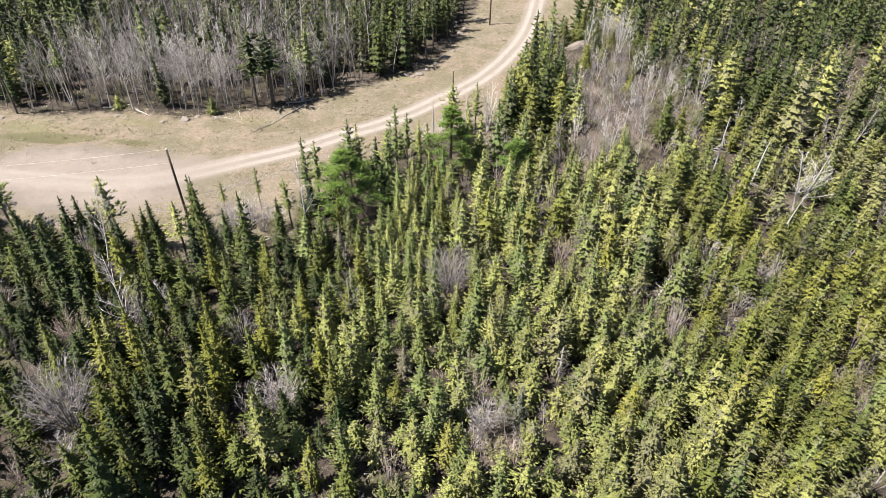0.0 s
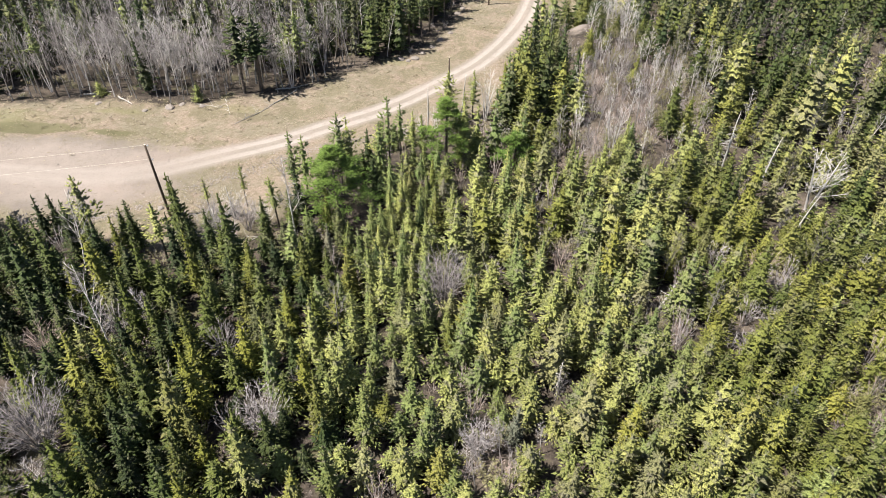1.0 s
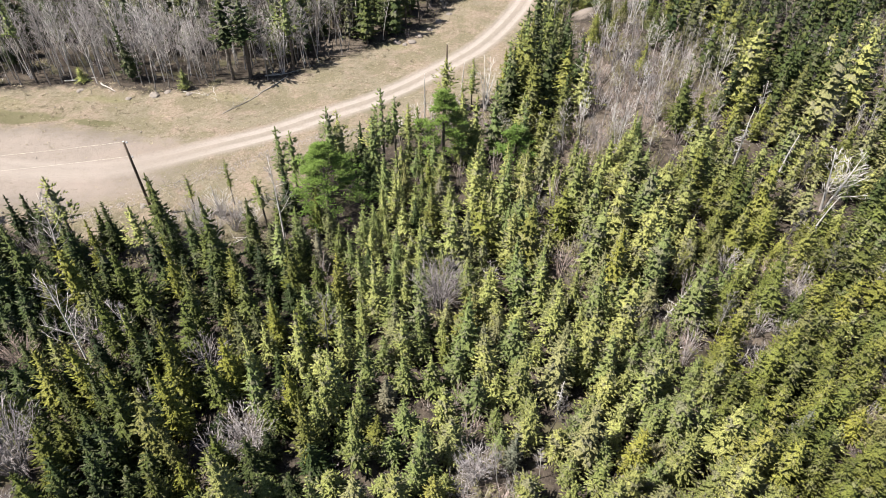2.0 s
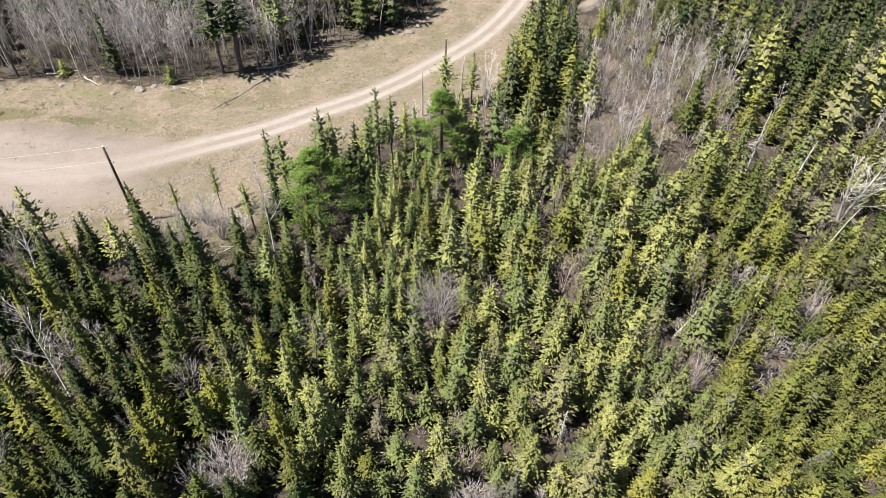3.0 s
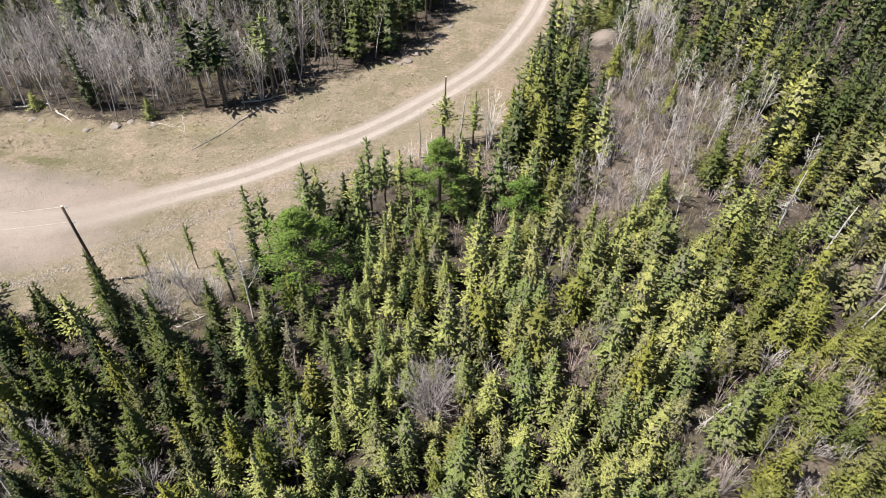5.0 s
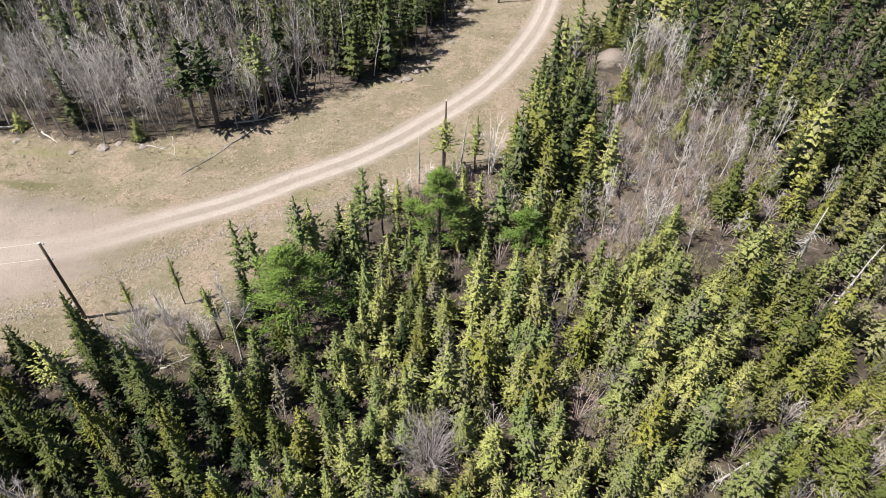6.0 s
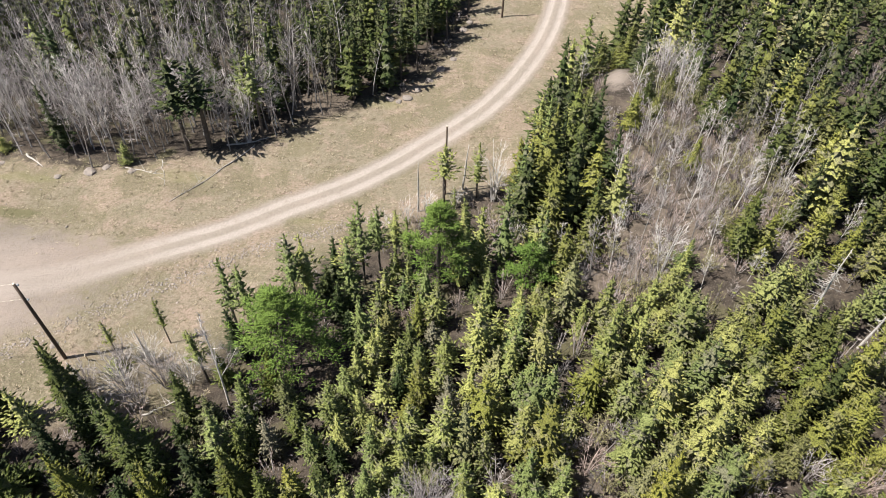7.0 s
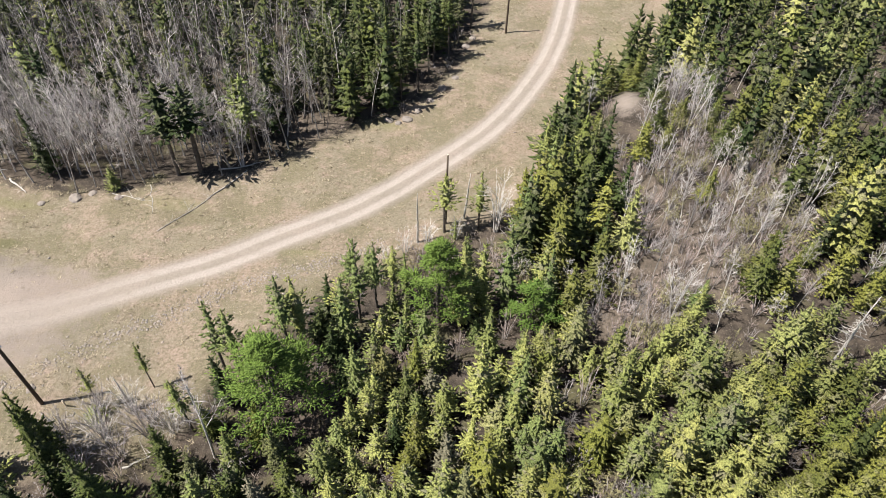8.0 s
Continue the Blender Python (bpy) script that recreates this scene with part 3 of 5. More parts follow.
def shrub(seed, h, r, stems=9, twig_count=9, thick=0.028):
    """A leafless, many-stemmed bush that forks into a dome of fine twigs."""
    rng, wood, fine = random.Random(seed), Soup(), Soup()
    for k in range(stems):
        a, d = 2.39996 * k + rng.uniform(-0.3, 0.3), r * math.sqrt((k + rng.random()) / stems) * 0.85
        out = Vector((math.cos(a), math.sin(a), 0))
        top = out * d + Vector((0, 0, h * (0.97 - 0.42 * (d / r) ** 2) * rng.uniform(0.78, 1.0)))
        low = out * (0.10 * r) + Vector((0, 0, -0.3))
        mid = low.lerp(top, 0.5) - out * 0.10 * d + Vector((0, 0, 0.05 * h))
        wood.tube([low, mid, top], [0.014 + 0.008 * h, 0.010 + 0.0045 * h, 0.008], 3)
        for m in range(twig_count):
            t = rng.uniform(0.3, 1.0)
            p = low.lerp(mid, t * 2) if t < 0.5 else mid.lerp(top, t * 2 - 1)
            way = (out * rng.uniform(0.0, 0.9) + Vector((rng.uniform(-0.8, 0.8), rng.uniform(-0.8, 0.8), rng.uniform(0.3, 1.1)))).normalized()
            size = rng.uniform(0.10, 0.22) * max(h, r)
            end = p + way * size
            fine.blade(p, end, thick, rng)
            for _ in range(4):
                q = p.lerp(end, rng.uniform(0.25, 0.95))
                fine.blade(q, q + (way + Vector((rng.uniform(-0.9, 0.9), rng.uniform(-0.9, 0.9), rng.uniform(-0.2, 0.7)))).normalized() * size * rng.uniform(0.3, 0.6), thick * 0.7, rng)
    return wood.arrays(), fine.arrays()


def part(name, arrays, material, parent, label="", marks=None):
    ob = new(name, mesh_from(name, arrays[0], arrays[1], material, marks, normals=arrays[2] if len(arrays) > 2 else None))
    ob.parent = parent
    if label:
        ob["label"] = label
    return ob


def thing(name, label, category, group, pieces):
    """A tree: an Empty at its base with its parts, kept as a model from which copies are set out."""
    root = new(name)
    root.empty_display_size = 0.3
    for piece, arrays, material in pieces:
        ob = part(piece, arrays, material, root)
        if piece in ("crown", "limbwork", "stem"):
            ob["kind"] = "stuff"
    return tagged(root, label, category, group)


class Models:
    """A family of tree models: the first placing goes to the model itself, later ones to copies."""

    def __init__(self, models):
        self.models, self.free = models, set(range(len(models)))

    def stand(self, k, x, y, size, turn, lean=(0, 0), label=""):
        model = self.models[k]
        m = pose(x, y, level_at(x, y), lean[0], lean[1], turn) @ Matrix.Diagonal((*size, 1))
        if k in self.free:
            self.free.discard(k)
            model.matrix_basis = m
            ob = model
        else:
            ob = copy_thing_plain(model, m)
        return tagged(ob, label)

    def sweep(self):
        """Takes away models that were never set out."""
        for k in self.free:
            for o in (*self.models[k].children_recursive, self.models[k]):
                bpy.data.objects.remove(o)


def copy_thing_plain(ob, m):
    """copy_thing for a model whose own pose carries a size of its own."""
    kept = ob.matrix_basis.copy()
    ob.matrix_basis = Matrix.Identity(4)
    made = copy_thing(ob, m)
    ob.matrix_basis = kept
    return made


def stuff(name, label, category, placed, families, materials):
    """Plants past counting as one mesh. placed: (family, model, x, y, size, turn, tint); materials: piece and material."""
    vs, fs, tints, slots, ns, n = [], [], [], [], [], 0
    soft_crowns = any(len(families[p[0]][p[1]][materials[0][0]]) > 2 for p in placed[:1])
    zs = level([p[2] for p in placed], [p[3] for p in placed])
    for (family, k, x, y, size, turn, tint), z in zip(placed, zs):
        c, s = math.cos(turn), math.sin(turn)
        for slot, (piece, _) in enumerate(materials):
            v, f, *way = families[family][k][piece]
            if soft_crowns:
                w = way[0] if way else np.stack((v[:, 0], v[:, 1], 0 * v[:, 2]), 1) / (np.hypot(v[:, 0], v[:, 1])[:, None] + 1e-3)
                ns.append(np.stack((w[:, 0] * c - w[:, 1] * s, w[:, 0] * s + w[:, 1] * c, w[:, 2]), 1))
            q = v * np.array(size, np.float32)
            lean = 0.15 if family in ("birch", "pole", "far_pole") else 0.02
            q[:, 0] += q[:, 2] * lean * math.sin(997 * tint)
            q[:, 1] += q[:, 2] * lean * 0.7 * math.cos(613 * tint)
            vs.append(np.stack((q[:, 0] * c - q[:, 1] * s + x, q[:, 0] * s + q[:, 1] * c + y, q[:, 2] + z), 1))
            fs.append(f + n)
            tints.append(np.full(len(v), tint, np.float32))
            slots.append(np.full(len(f), slot, np.int32))
            n += len(v)
    me = mesh_from(name, np.concatenate(vs), np.concatenate(fs), materials[0][1], {"tint": np.concatenate(tints)}, normals=np.concatenate(ns) if soft_crowns else None)
    for _, material in materials[1:]:
        me.materials.append(material)
    me.polygons.foreach_set("material_index", np.concatenate(slots))
    return tagged(new(name, me), label, category, kind="stuff")

# ---------------------------------------------------------------- tree models
def conifer_family(count, seed, h, r, base, whorls, per, tufts, size, **more):
    return [{"crown": conifer_crown(seed + i, h, r * (0.9 + 0.07 * (i % 4)), base * h * (0.7 + 0.2 * (i % 3)), whorls, per, tufts, size, **more),
             "trunk": conifer_trunk(seed + 50 + i, h, 0.095, 10, base * h)} for i in range(count)]


NEAR_SPRUCE = conifer_family(8, 100, 8.0, 1.30, 0.10, 17, 7.5, 4.0, 0.44, shape=1.0, droop=0.36, lift=0.16, ragged=0.42)
NEAR_FIR = conifer_family(8, 200, 8.0, 1.62, 0.05, 16, 8, 5.0, 0.46, shape=0.80, droop=0.24, lift=0.16, ragged=0.42)
EDGE_SPRUCE = conifer_family(4, 300, 8.0, 1.0, 0.46, 11, 6, 3.4, 0.44, shape=0.62, ragged=0.5, body=0.5)
FAR_SPRUCE = conifer_family(6, 400, 8.0, 1.3, 0.12, 14, 6, 2.6, 0.56, shape=1.0, droop=0.34, lift=0.18, ragged=0.42, body=0.72)
FAR_FIR = conifer_family(6, 500, 8.0, 1.6, 0.05, 14, 7.5, 3.4, 0.55, shape=0.82, droop=0.20, lift=0.18, ragged=0.42, body=0.72)
FAR_EDGE = conifer_family(4, 600, 8.0, 1.0, 0.46, 9, 5, 2.6, 0.52, shape=0.62, ragged=0.5, body=0.5)
LOW_SPRUCE = conifer_family(5, 650, 8.0, 1.25, 0.14, 11, 5, 1.5, 0.85, shape=0.95, droop=0.30, lift=0.18)


def bare_family(count, seed, **kw):
    out = []
    for i in range(count):
        wood, fine = bare_tree(seed + i, **kw)
        out.append({"trunk": wood, "crown": fine})
    return out


BIRCH = bare_family(7, 700, h=8.0, radius=0.058, limbs=20, twig_count=11, first=0.34, reach=0.25, upward=1.2, thick=0.026, stout=0.28)
BIRCH_CLUMP = bare_family(4, 720, h=8.0, radius=0.12, stems=3, spread=0.16, limbs=22, twig_count=8, first=0.3, reach=0.24, upward=1.1, thick=0.030, stout=0.38)
FAR_POLE = bare_family(5, 760, h=8.0, radius=0.05, limbs=9, twig_count=5, first=0.4, reach=0.25, upward=1.0, thick=0.045)
POLE_TREE = bare_family(6, 740, h=8.0, radius=0.05, limbs=14, twig_count=7, first=0.36, reach=0.24, upward=1.0, thick=0.034)
SHRUB_SOUP = []
for i in range(5):
    wood, fine = shrub(800 + i, 1.6, 1.0, 7, 6)
    SHRUB_SOUP.append({"trunk": wood, "crown": fine})


THICKET = []
for i in range(5):
    wood, fine = shrub(830 + i, 2.6, 1.2, 8, 9, 0.035)
    THICKET.append({"trunk": wood, "crown": fine})


def budded(family, seed, size):
    """The same bare growth with small opening buds along its twigs."""
    out = []
    for i, m in enumerate(family):
        v, f = m["crown"]
        rng = np.random.default_rng(seed + i)
        tip = v[f[:, 2]] * 0.7 + v[f[:, 0]] * 0.3
        bud = tip[:, None, :] + rng.uniform(-size, size, (len(tip), 3, 3)).astype(np.float32)
        out.append({"trunk": m["trunk"], "crown": (np.concatenate((v, bud.reshape(-1, 3))), np.concatenate((f, len(v) + np.arange(3 * len(tip), dtype=np.int32).reshape(-1, 3))))})
    return out


def models(family, name, label, category, group, crown, trunk, piece="crown"):
    return Models([thing(name, label, category, group, (("trunk", m["trunk"], trunk), (piece, m["crown"], crown))) for m in family])


SOUTH = "conifers of the dense stand south of the track"
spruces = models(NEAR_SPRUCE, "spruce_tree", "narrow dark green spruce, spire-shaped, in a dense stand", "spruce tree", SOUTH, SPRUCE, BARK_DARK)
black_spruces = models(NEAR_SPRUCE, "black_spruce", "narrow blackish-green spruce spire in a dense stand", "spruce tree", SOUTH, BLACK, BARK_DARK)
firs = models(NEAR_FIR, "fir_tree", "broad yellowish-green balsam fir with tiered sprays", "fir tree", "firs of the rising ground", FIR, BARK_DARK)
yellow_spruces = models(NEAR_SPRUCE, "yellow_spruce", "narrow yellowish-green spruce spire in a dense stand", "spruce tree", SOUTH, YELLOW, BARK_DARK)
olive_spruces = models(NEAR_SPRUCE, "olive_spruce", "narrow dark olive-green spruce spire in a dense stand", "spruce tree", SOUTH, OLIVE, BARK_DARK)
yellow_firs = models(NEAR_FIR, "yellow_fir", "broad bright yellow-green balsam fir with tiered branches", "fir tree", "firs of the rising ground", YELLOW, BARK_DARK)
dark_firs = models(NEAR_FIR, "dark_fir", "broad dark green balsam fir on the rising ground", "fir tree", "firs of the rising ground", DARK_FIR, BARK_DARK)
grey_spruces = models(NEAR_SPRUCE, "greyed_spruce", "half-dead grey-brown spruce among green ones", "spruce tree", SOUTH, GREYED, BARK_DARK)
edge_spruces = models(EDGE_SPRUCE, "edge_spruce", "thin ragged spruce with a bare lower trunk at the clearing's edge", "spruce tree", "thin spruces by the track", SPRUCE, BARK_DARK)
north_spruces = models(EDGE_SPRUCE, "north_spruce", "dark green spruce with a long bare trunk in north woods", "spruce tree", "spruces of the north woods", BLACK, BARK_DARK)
birches = models(BIRCH, "birch_tree", "leafless birch with a pale slender trunk", "birch tree", "leafless birches", TWIG_WHITE, BARK_PALE)
aspens = models(BIRCH, "aspen_tree", "leafless aspen with a slender grey trunk", "aspen tree", "leafless aspens", TWIG_GREY, BARK_GREY)
birch_clumps = models(BIRCH_CLUMP, "birch_clump", "leafless birch with several pale stems from one foot", "birch tree", "leafless birches", TWIG_WHITE, BARK_PALE)

# measured trees: x, y and the height of the tip
GREEN_ROW_1 = [(-20.7, 28.9, 6.6), (-6.7, 29, 7), (-4.5, 30.3, 5.3), (-10.8, 30.7, 3.8), (-2.7, 31.5, 3), (-21.6, 32.5, 7.3), (-4.8, 33.5, 7.6),
               (-21.5, 34.7, 8.9), (-7.9, 35.7, 6.1), (-5.1, 36.3, 4.5), (-23.8, 36.4, 6.9), (-7.4, 37.1, 7.2), (-5, 37.4, 5.7), (-12.7, 37.8, 8),
               (-15.9, 38.1, 6.2), (-7.2, 38.5, 7.6), (-4.7, 40, 7), (-25, 40, 6.6), (-13.7, 40.2, 6.7), (-1.9, 40.5, 4.8), (-10, 41.5, 8.1),
               (-6.8, 42, 7.1), (-23.5, 42.1, 7), (-13.2, 42.6, 5), (-2.2, 43, 6), (2.75, 43.5, 8.4), (-19.3, 44.7, 8.4), (10.1, 45.7, 7.1),
               (-5.9, 45.8, 4.3), (-13.4, 45.9, 4.6), (-15.7, 46.7, 7.2), (-17.9, 46.8, 6)]
GREEN_ROW_2 = [(-6.1, 46.8, 4.1), (-10.7, 47.1, 5), (-8.7, 47.5, 4.8), (-4.8, 47.6, 8), (4.7, 48.2, 6.6), (-6.1, 48.8, 7.8), (9.2, 49, 7),
               (-4.7, 49.1, 6.8), (-2.5, 49.3, 4.8), (7.4, 49.5, 7.1), (-3.6, 50.4, 5.6), (9.3, 51.1, 6.8), (-25.1, 51.4, 7.8), (7, 51.6, 7),
               (-42.8, 52.3, 7.6), (-33.3, 52.6, 6.4), (-1.3, 52.6, 7.7), (-14, 52.7, 7.4), (-3.4, 53, 6.2), (-7.8, 53.1, 5.4), (-24.4, 53.8, 5.1),
               (-2.2, 54.1, 5), (2.9, 54.3, 7.6), (1.4, 54.4, 8.3), (-30.4, 54.6, 6.6), (-36.5, 54.6, 6.4), (-25.8, 55.2, 9), (-17.6, 55.8, 6.6),
               (-6.9, 56, 6.4), (-13.5, 56.6, 5.1), (-26.5, 56.7, 8.6), (-7.3, 57.8, 3.3)]
GREEN_ROW_3 = [(-3.3, 58.2, 4.9), (9.1, 58.5, 6.6), (-15.7, 58.7, 5.6), (3.1, 58.8, 5.5), (6.8, 58.8, 4.9), (-6.4, 58.9, 4.1), (1, 59.9, 4.2),
               (6.3, 60.7, 7.3), (-4.2, 60.9, 6), (5.1, 61, 4.8), (3.6, 62.3, 9.2), (13.4, 62.4, 9.5), (-4.2, 62.4, 5.4), (6.8, 62.5, 8),
               (15.9, 62.8, 7.8), (-5.7, 63.4, 6.8), (6.6, 64.6, 7.6), (17.3, 66.6, 8.2), (10.8, 67.7, 8), (4.3, 67.8, 6.4), (-7.3, 68.1, 8),
               (19.8, 68.6, 9.3), (3.3, 69.4, 2.6), (20.9, 71, 7.5), (1.9, 71.3, 10.3), (8.8, 71.6, 9), (8.7, 73.5, 8.3), (15.4, 76.7, 11.6),
               (7.3, 79.1, 11.2), (9.4, 82.5, 12.7), (12.3, 85.7, 12.3), (13.7, 87.5, 10.9)]
YELLOW_ROW_1 = [(18.6, 26.3, 7.8), (25.1, 26.8, 8.7), (-16.2, 27, 6.8), (-21.8, 27.1, 7.6), (-6.3, 27.2, 5.2), (-9, 27.8, 6.1), (-24.4, 28.1, 7.9),
                (-17.4, 29.6, 6.2), (0.9, 30.3, 5), (27.4, 30.7, 6.9), (-16.2, 31.1, 4.1), (29.3, 31.2, 7.5), (-25.2, 31.4, 7.1), (-14.1, 32.5, 5.4),
                (-17.5, 32.7, 5.9), (22.3, 32.7, 9.5), (-25.1, 33.2, 6.8), (-19.1, 33.8, 8.7), (-8.4, 34.2, 7.9), (15.2, 34.3, 5.7),
                (-30.3, 34.8, 9.6), (-18, 35.5, 9), (-3.5, 35.7, 3.7), (-25.8, 35.9, 4.9), (32.6, 36, 5.4), (-22.3, 36.7, 6.9), (31.2, 36.8, 5.6),
                (28, 36.8, 6.8)]
YELLOW_ROW_2 = [(-9.7, 36.9, 8.4), (21.5, 36.9, 5.5), (23.7, 36.9, 6.4), (-24.9, 37.3, 9.3), (-28.3, 37.8, 6.9), (-18.6, 38, 6.8),
                (-15.2, 39.4, 7.1), (-19.4, 39.6, 8.3), (25.7, 40.6, 8.1), (-20.2, 40.6, 7.4), (-25.3, 42.3, 8.1), (-19.1, 42.7, 7.2),
                (-10.3, 43.1, 7.6), (1.1, 43.2, 4), (29, 44, 7.8), (24.1, 44.1, 9.4), (-12.8, 44.6, 6), (-16.5, 44.7, 5.4), (2.8, 45, 6.6),
                (-8.7, 45.3, 5.3), (-32.1, 46.1, 6.6), (-30, 46.9, 9.2), (3.4, 47, 5.8), (-20.5, 47.4, 6.3), (34.3, 47.5, 8), (24.5, 47.6, 6.5),
                (-16.6, 48, 7.9), (-26.9, 48.2, 7.8)]
YELLOW_ROW_3 = [(-8.4, 48.6, 5.7), (-22.4, 48.7, 8.3), (25.4, 49.2, 6.2), (-17.3, 49.3, 6.5), (38.6, 49.5, 8.4), (-8.4, 49.8, 5.9),
                (28.9, 49.8, 8.2), (-12.4, 50.3, 7), (15.5, 50.5, 9.7), (-30.4, 51.8, 7), (22.4, 52.5, 7), (8.5, 54.3, 8.7), (29.8, 56, 7.7),
                (-1.1, 56.6, 5.3), (4.2, 56.6, 7.9), (36.1, 57.9, 7.2), (-0.7, 58.2, 6.3), (35.1, 58.2, 4.2), (-11.7, 58.5, 6.2), (12, 58.9, 7),
                (13.8, 59.2, 4.6), (-3.7, 64.3, 5.1), (-1.3, 64.8, 5.7), (8.9, 65.2, 6.9), (26.8, 71.5, 10.5), (33.6, 76, 12.9), (33.5, 85.5, 14.6),
                (24.7, 86.4, 12.9), (18.0, 99.2, 9.6)]
DARK_ROW_1 = [(-22.1, 24.8, 9.4), (-25.8, 26.7, 5.8), (-35.9, 46.3, 9.5), (-39.1, 48.4, 7.8), (-35.2, 48.5, 8.9), (-32.5, 51.7, 6.2),
              (-19.6, 51.7, 10), (-22.4, 53.7, 6.5), (-31.6, 55.3, 5.3), (14.8, 55.3, 8.2), (28.5, 58.4, 9.8), (-2.2, 58.9, 4.8), (28.1, 59.8, 9.8),
              (41.4, 60.2, 10), (-1.7, 62.5, 5.8), (29.5, 64.1, 7.6), (24.9, 71.5, 13.1), (37.6, 73.8, 11.6), (41.4, 74.6, 13.5), (29.9, 89, 15.1),
              (44.6, 104.1, 10.8)]
FIR_ROW_1 = [(15.9, 25.7, 9.1), (12.7, 26.7, 8), (2.8, 27.7, 5.8), (9.9, 28.9, 5.7), (19.1, 28.9, 7.8), (24.2, 29, 6.5), (22, 29.4, 7.6),
             (15.6, 29.9, 6.5), (12.7, 29.9, 7.2), (-12.9, 29.9, 8.4), (30.2, 30.4, 7.5), (-1.8, 30.7, 5.6), (20.7, 30.7, 9), (18, 30.9, 3.2),
             (7.2, 30.9, 5.2), (0.1, 33.4, 6.7), (18.1, 33.4, 7.1), (30.7, 33.6, 6.8), (12.7, 34.1, 4.6), (27.5, 34.6, 6.8), (11.5, 34.7, 8.4),
             (21.2, 34.9, 8.1), (9.7, 35.3, 3.5), (7.6, 35.8, 6.3), (18.1, 36.3, 7.9)]
FIR_ROW_2 = [(17.3, 37.3, 5), (12.3, 37.6, 4.9), (7.8, 37.8, 4.1), (28.5, 38.1, 7.2), (3.7, 38.4, 5.6), (16.6, 39.1, 8.2), (25.1, 39.5, 4.9),
             (7.3, 39.5, 7), (9.8, 40.7, 7.2), (4.4, 41.2, 6.6), (2.3, 41.4, 5.4), (14.1, 41.7, 6.8), (30.9, 41.9, 5.9), (12.4, 42.4, 8.7),
             (18.2, 43.6, 5.8), (32.3, 44, 6.6), (31.3, 45.3, 7.2), (-0.9, 45.8, 6), (16.2, 46.3, 8.1), (5.4, 46.9, 4.1), (13.3, 47, 8.8),
             (21.6, 47.4, 9.4), (10.4, 47.7, 6.3), (19.2, 50.9, 9.7), (14.7, 51.4, 6.2)]
FIR_ROW_3 = [(19.8, 52.2, 8.3), (16.1, 52.4, 8.5), (9.5, 52.6, 4.6), (18.6, 53.7, 10.6), (4.3, 53.8, 4.9), (14.6, 53.8, 9.6), (32.9, 54.2, 7.6),
             (6.9, 54.9, 7.4), (27.5, 55.8, 8.6), (10.5, 56.7, 3.6), (7.6, 56.7, 7.8), (16.4, 57.2, 10.2), (22.5, 57.4, 9.5), (26.2, 57.4, 9.6),
             (14.4, 57.8, 9.7), (41, 58, 9.4), (19.7, 59.1, 9.5), (23.2, 59.5, 9), (21.4, 60, 9.4), (30.9, 60.3, 10.2), (21.9, 61.5, 8.7),
             (8.3, 61.7, 8.3), (24.5, 62, 10.5), (29.3, 62.6, 9.6), (19.1, 63.6, 9.5)]
FIR_ROW_4 = [(19.5, 66, 8.1), (40.5, 66.5, 10.4), (35.5, 70.7, 10.8), (10.8, 71.2, 8), (33.4, 71.2, 10.4), (31.7, 72.8, 11.8), (25.6, 73.4, 10.8),
             (13, 73.5, 9.9), (30.3, 75.4, 8.4), (38.5, 75.5, 11.8), (13.6, 79, 11), (34.5, 79, 13.6), (22.7, 80.8, 10.9), (34.8, 81.6, 12.3),
             (35, 84, 11.6), (17.3, 85, 12.4), (19.5, 85.5, 12), (21.2, 88.8, 11.2), (37.2, 88.9, 11.4), (27, 89.7, 15.1), (33.9, 90.3, 13.5),
             (25, 90.7, 11.8), (31.4, 92.4, 14.4), (18.6, 97.6, 12.6), (26.8, 102.2, 12), (45.9, 108.3, 10.4)]
GREY_ROW_1 = [(6.4, 33.8, 5.3), (26.7, 35.9, 6.5), (-3.2, 39, 3.9), (-10.8, 53.5, 5.7), (1.5, 56.9, 6.4), (-0.1, 63.2, 4.5)]
KNOLL_SPRUCE = [(9.3, 79, 14.2), (11.5, 76.5, 13.8), (12, 84.6, 13), (7.6, 78, 11.2), (8.2, 81.2, 11.6), (14.2, 82.4, 11), (7, 81.5, 9.2), (10.6, 86.4, 11.4), (13.8, 88.6, 11), (12.6, 91.4, 9.6), (16.2, 98.6, 10.6), (19.4, 94.4, 13), (9.8, 76, 11), (18.9, 87.4, 10.2), (19.1, 90.4, 10.6)]
NORTH_PAIR = [(-28.6, 88.6, 11.9), (-26.4, 89.2, 10.9)]
NORTH_SPRUCE = [(-20.1, 101.3, 9.6), (-16.2, 102.7, 8.4), (-12.2, 102.9, 9.4), (-22.6, 97.8, 8.4), (-43.5, 94.6, 11.2),
                (-3.9, 111.4, 8.6), (-6.5, 109.4, 8.8), (-9.2, 104.2, 9.4), (-6.8, 105.2, 9.0), (-4.9, 107.4, 8.0), (-11.6, 106.4, 10.2), (-14.6, 105.0, 9.4),
                (-8.8, 108.8, 10.4), (-1.6, 115.8, 9.2), (-3.6, 114.8, 9.8), (-0.6, 119.6, 9.4), (-5.6, 113.0, 10.2), (1.0, 124.2, 9.6), (-17.8, 104.8, 9.2)]
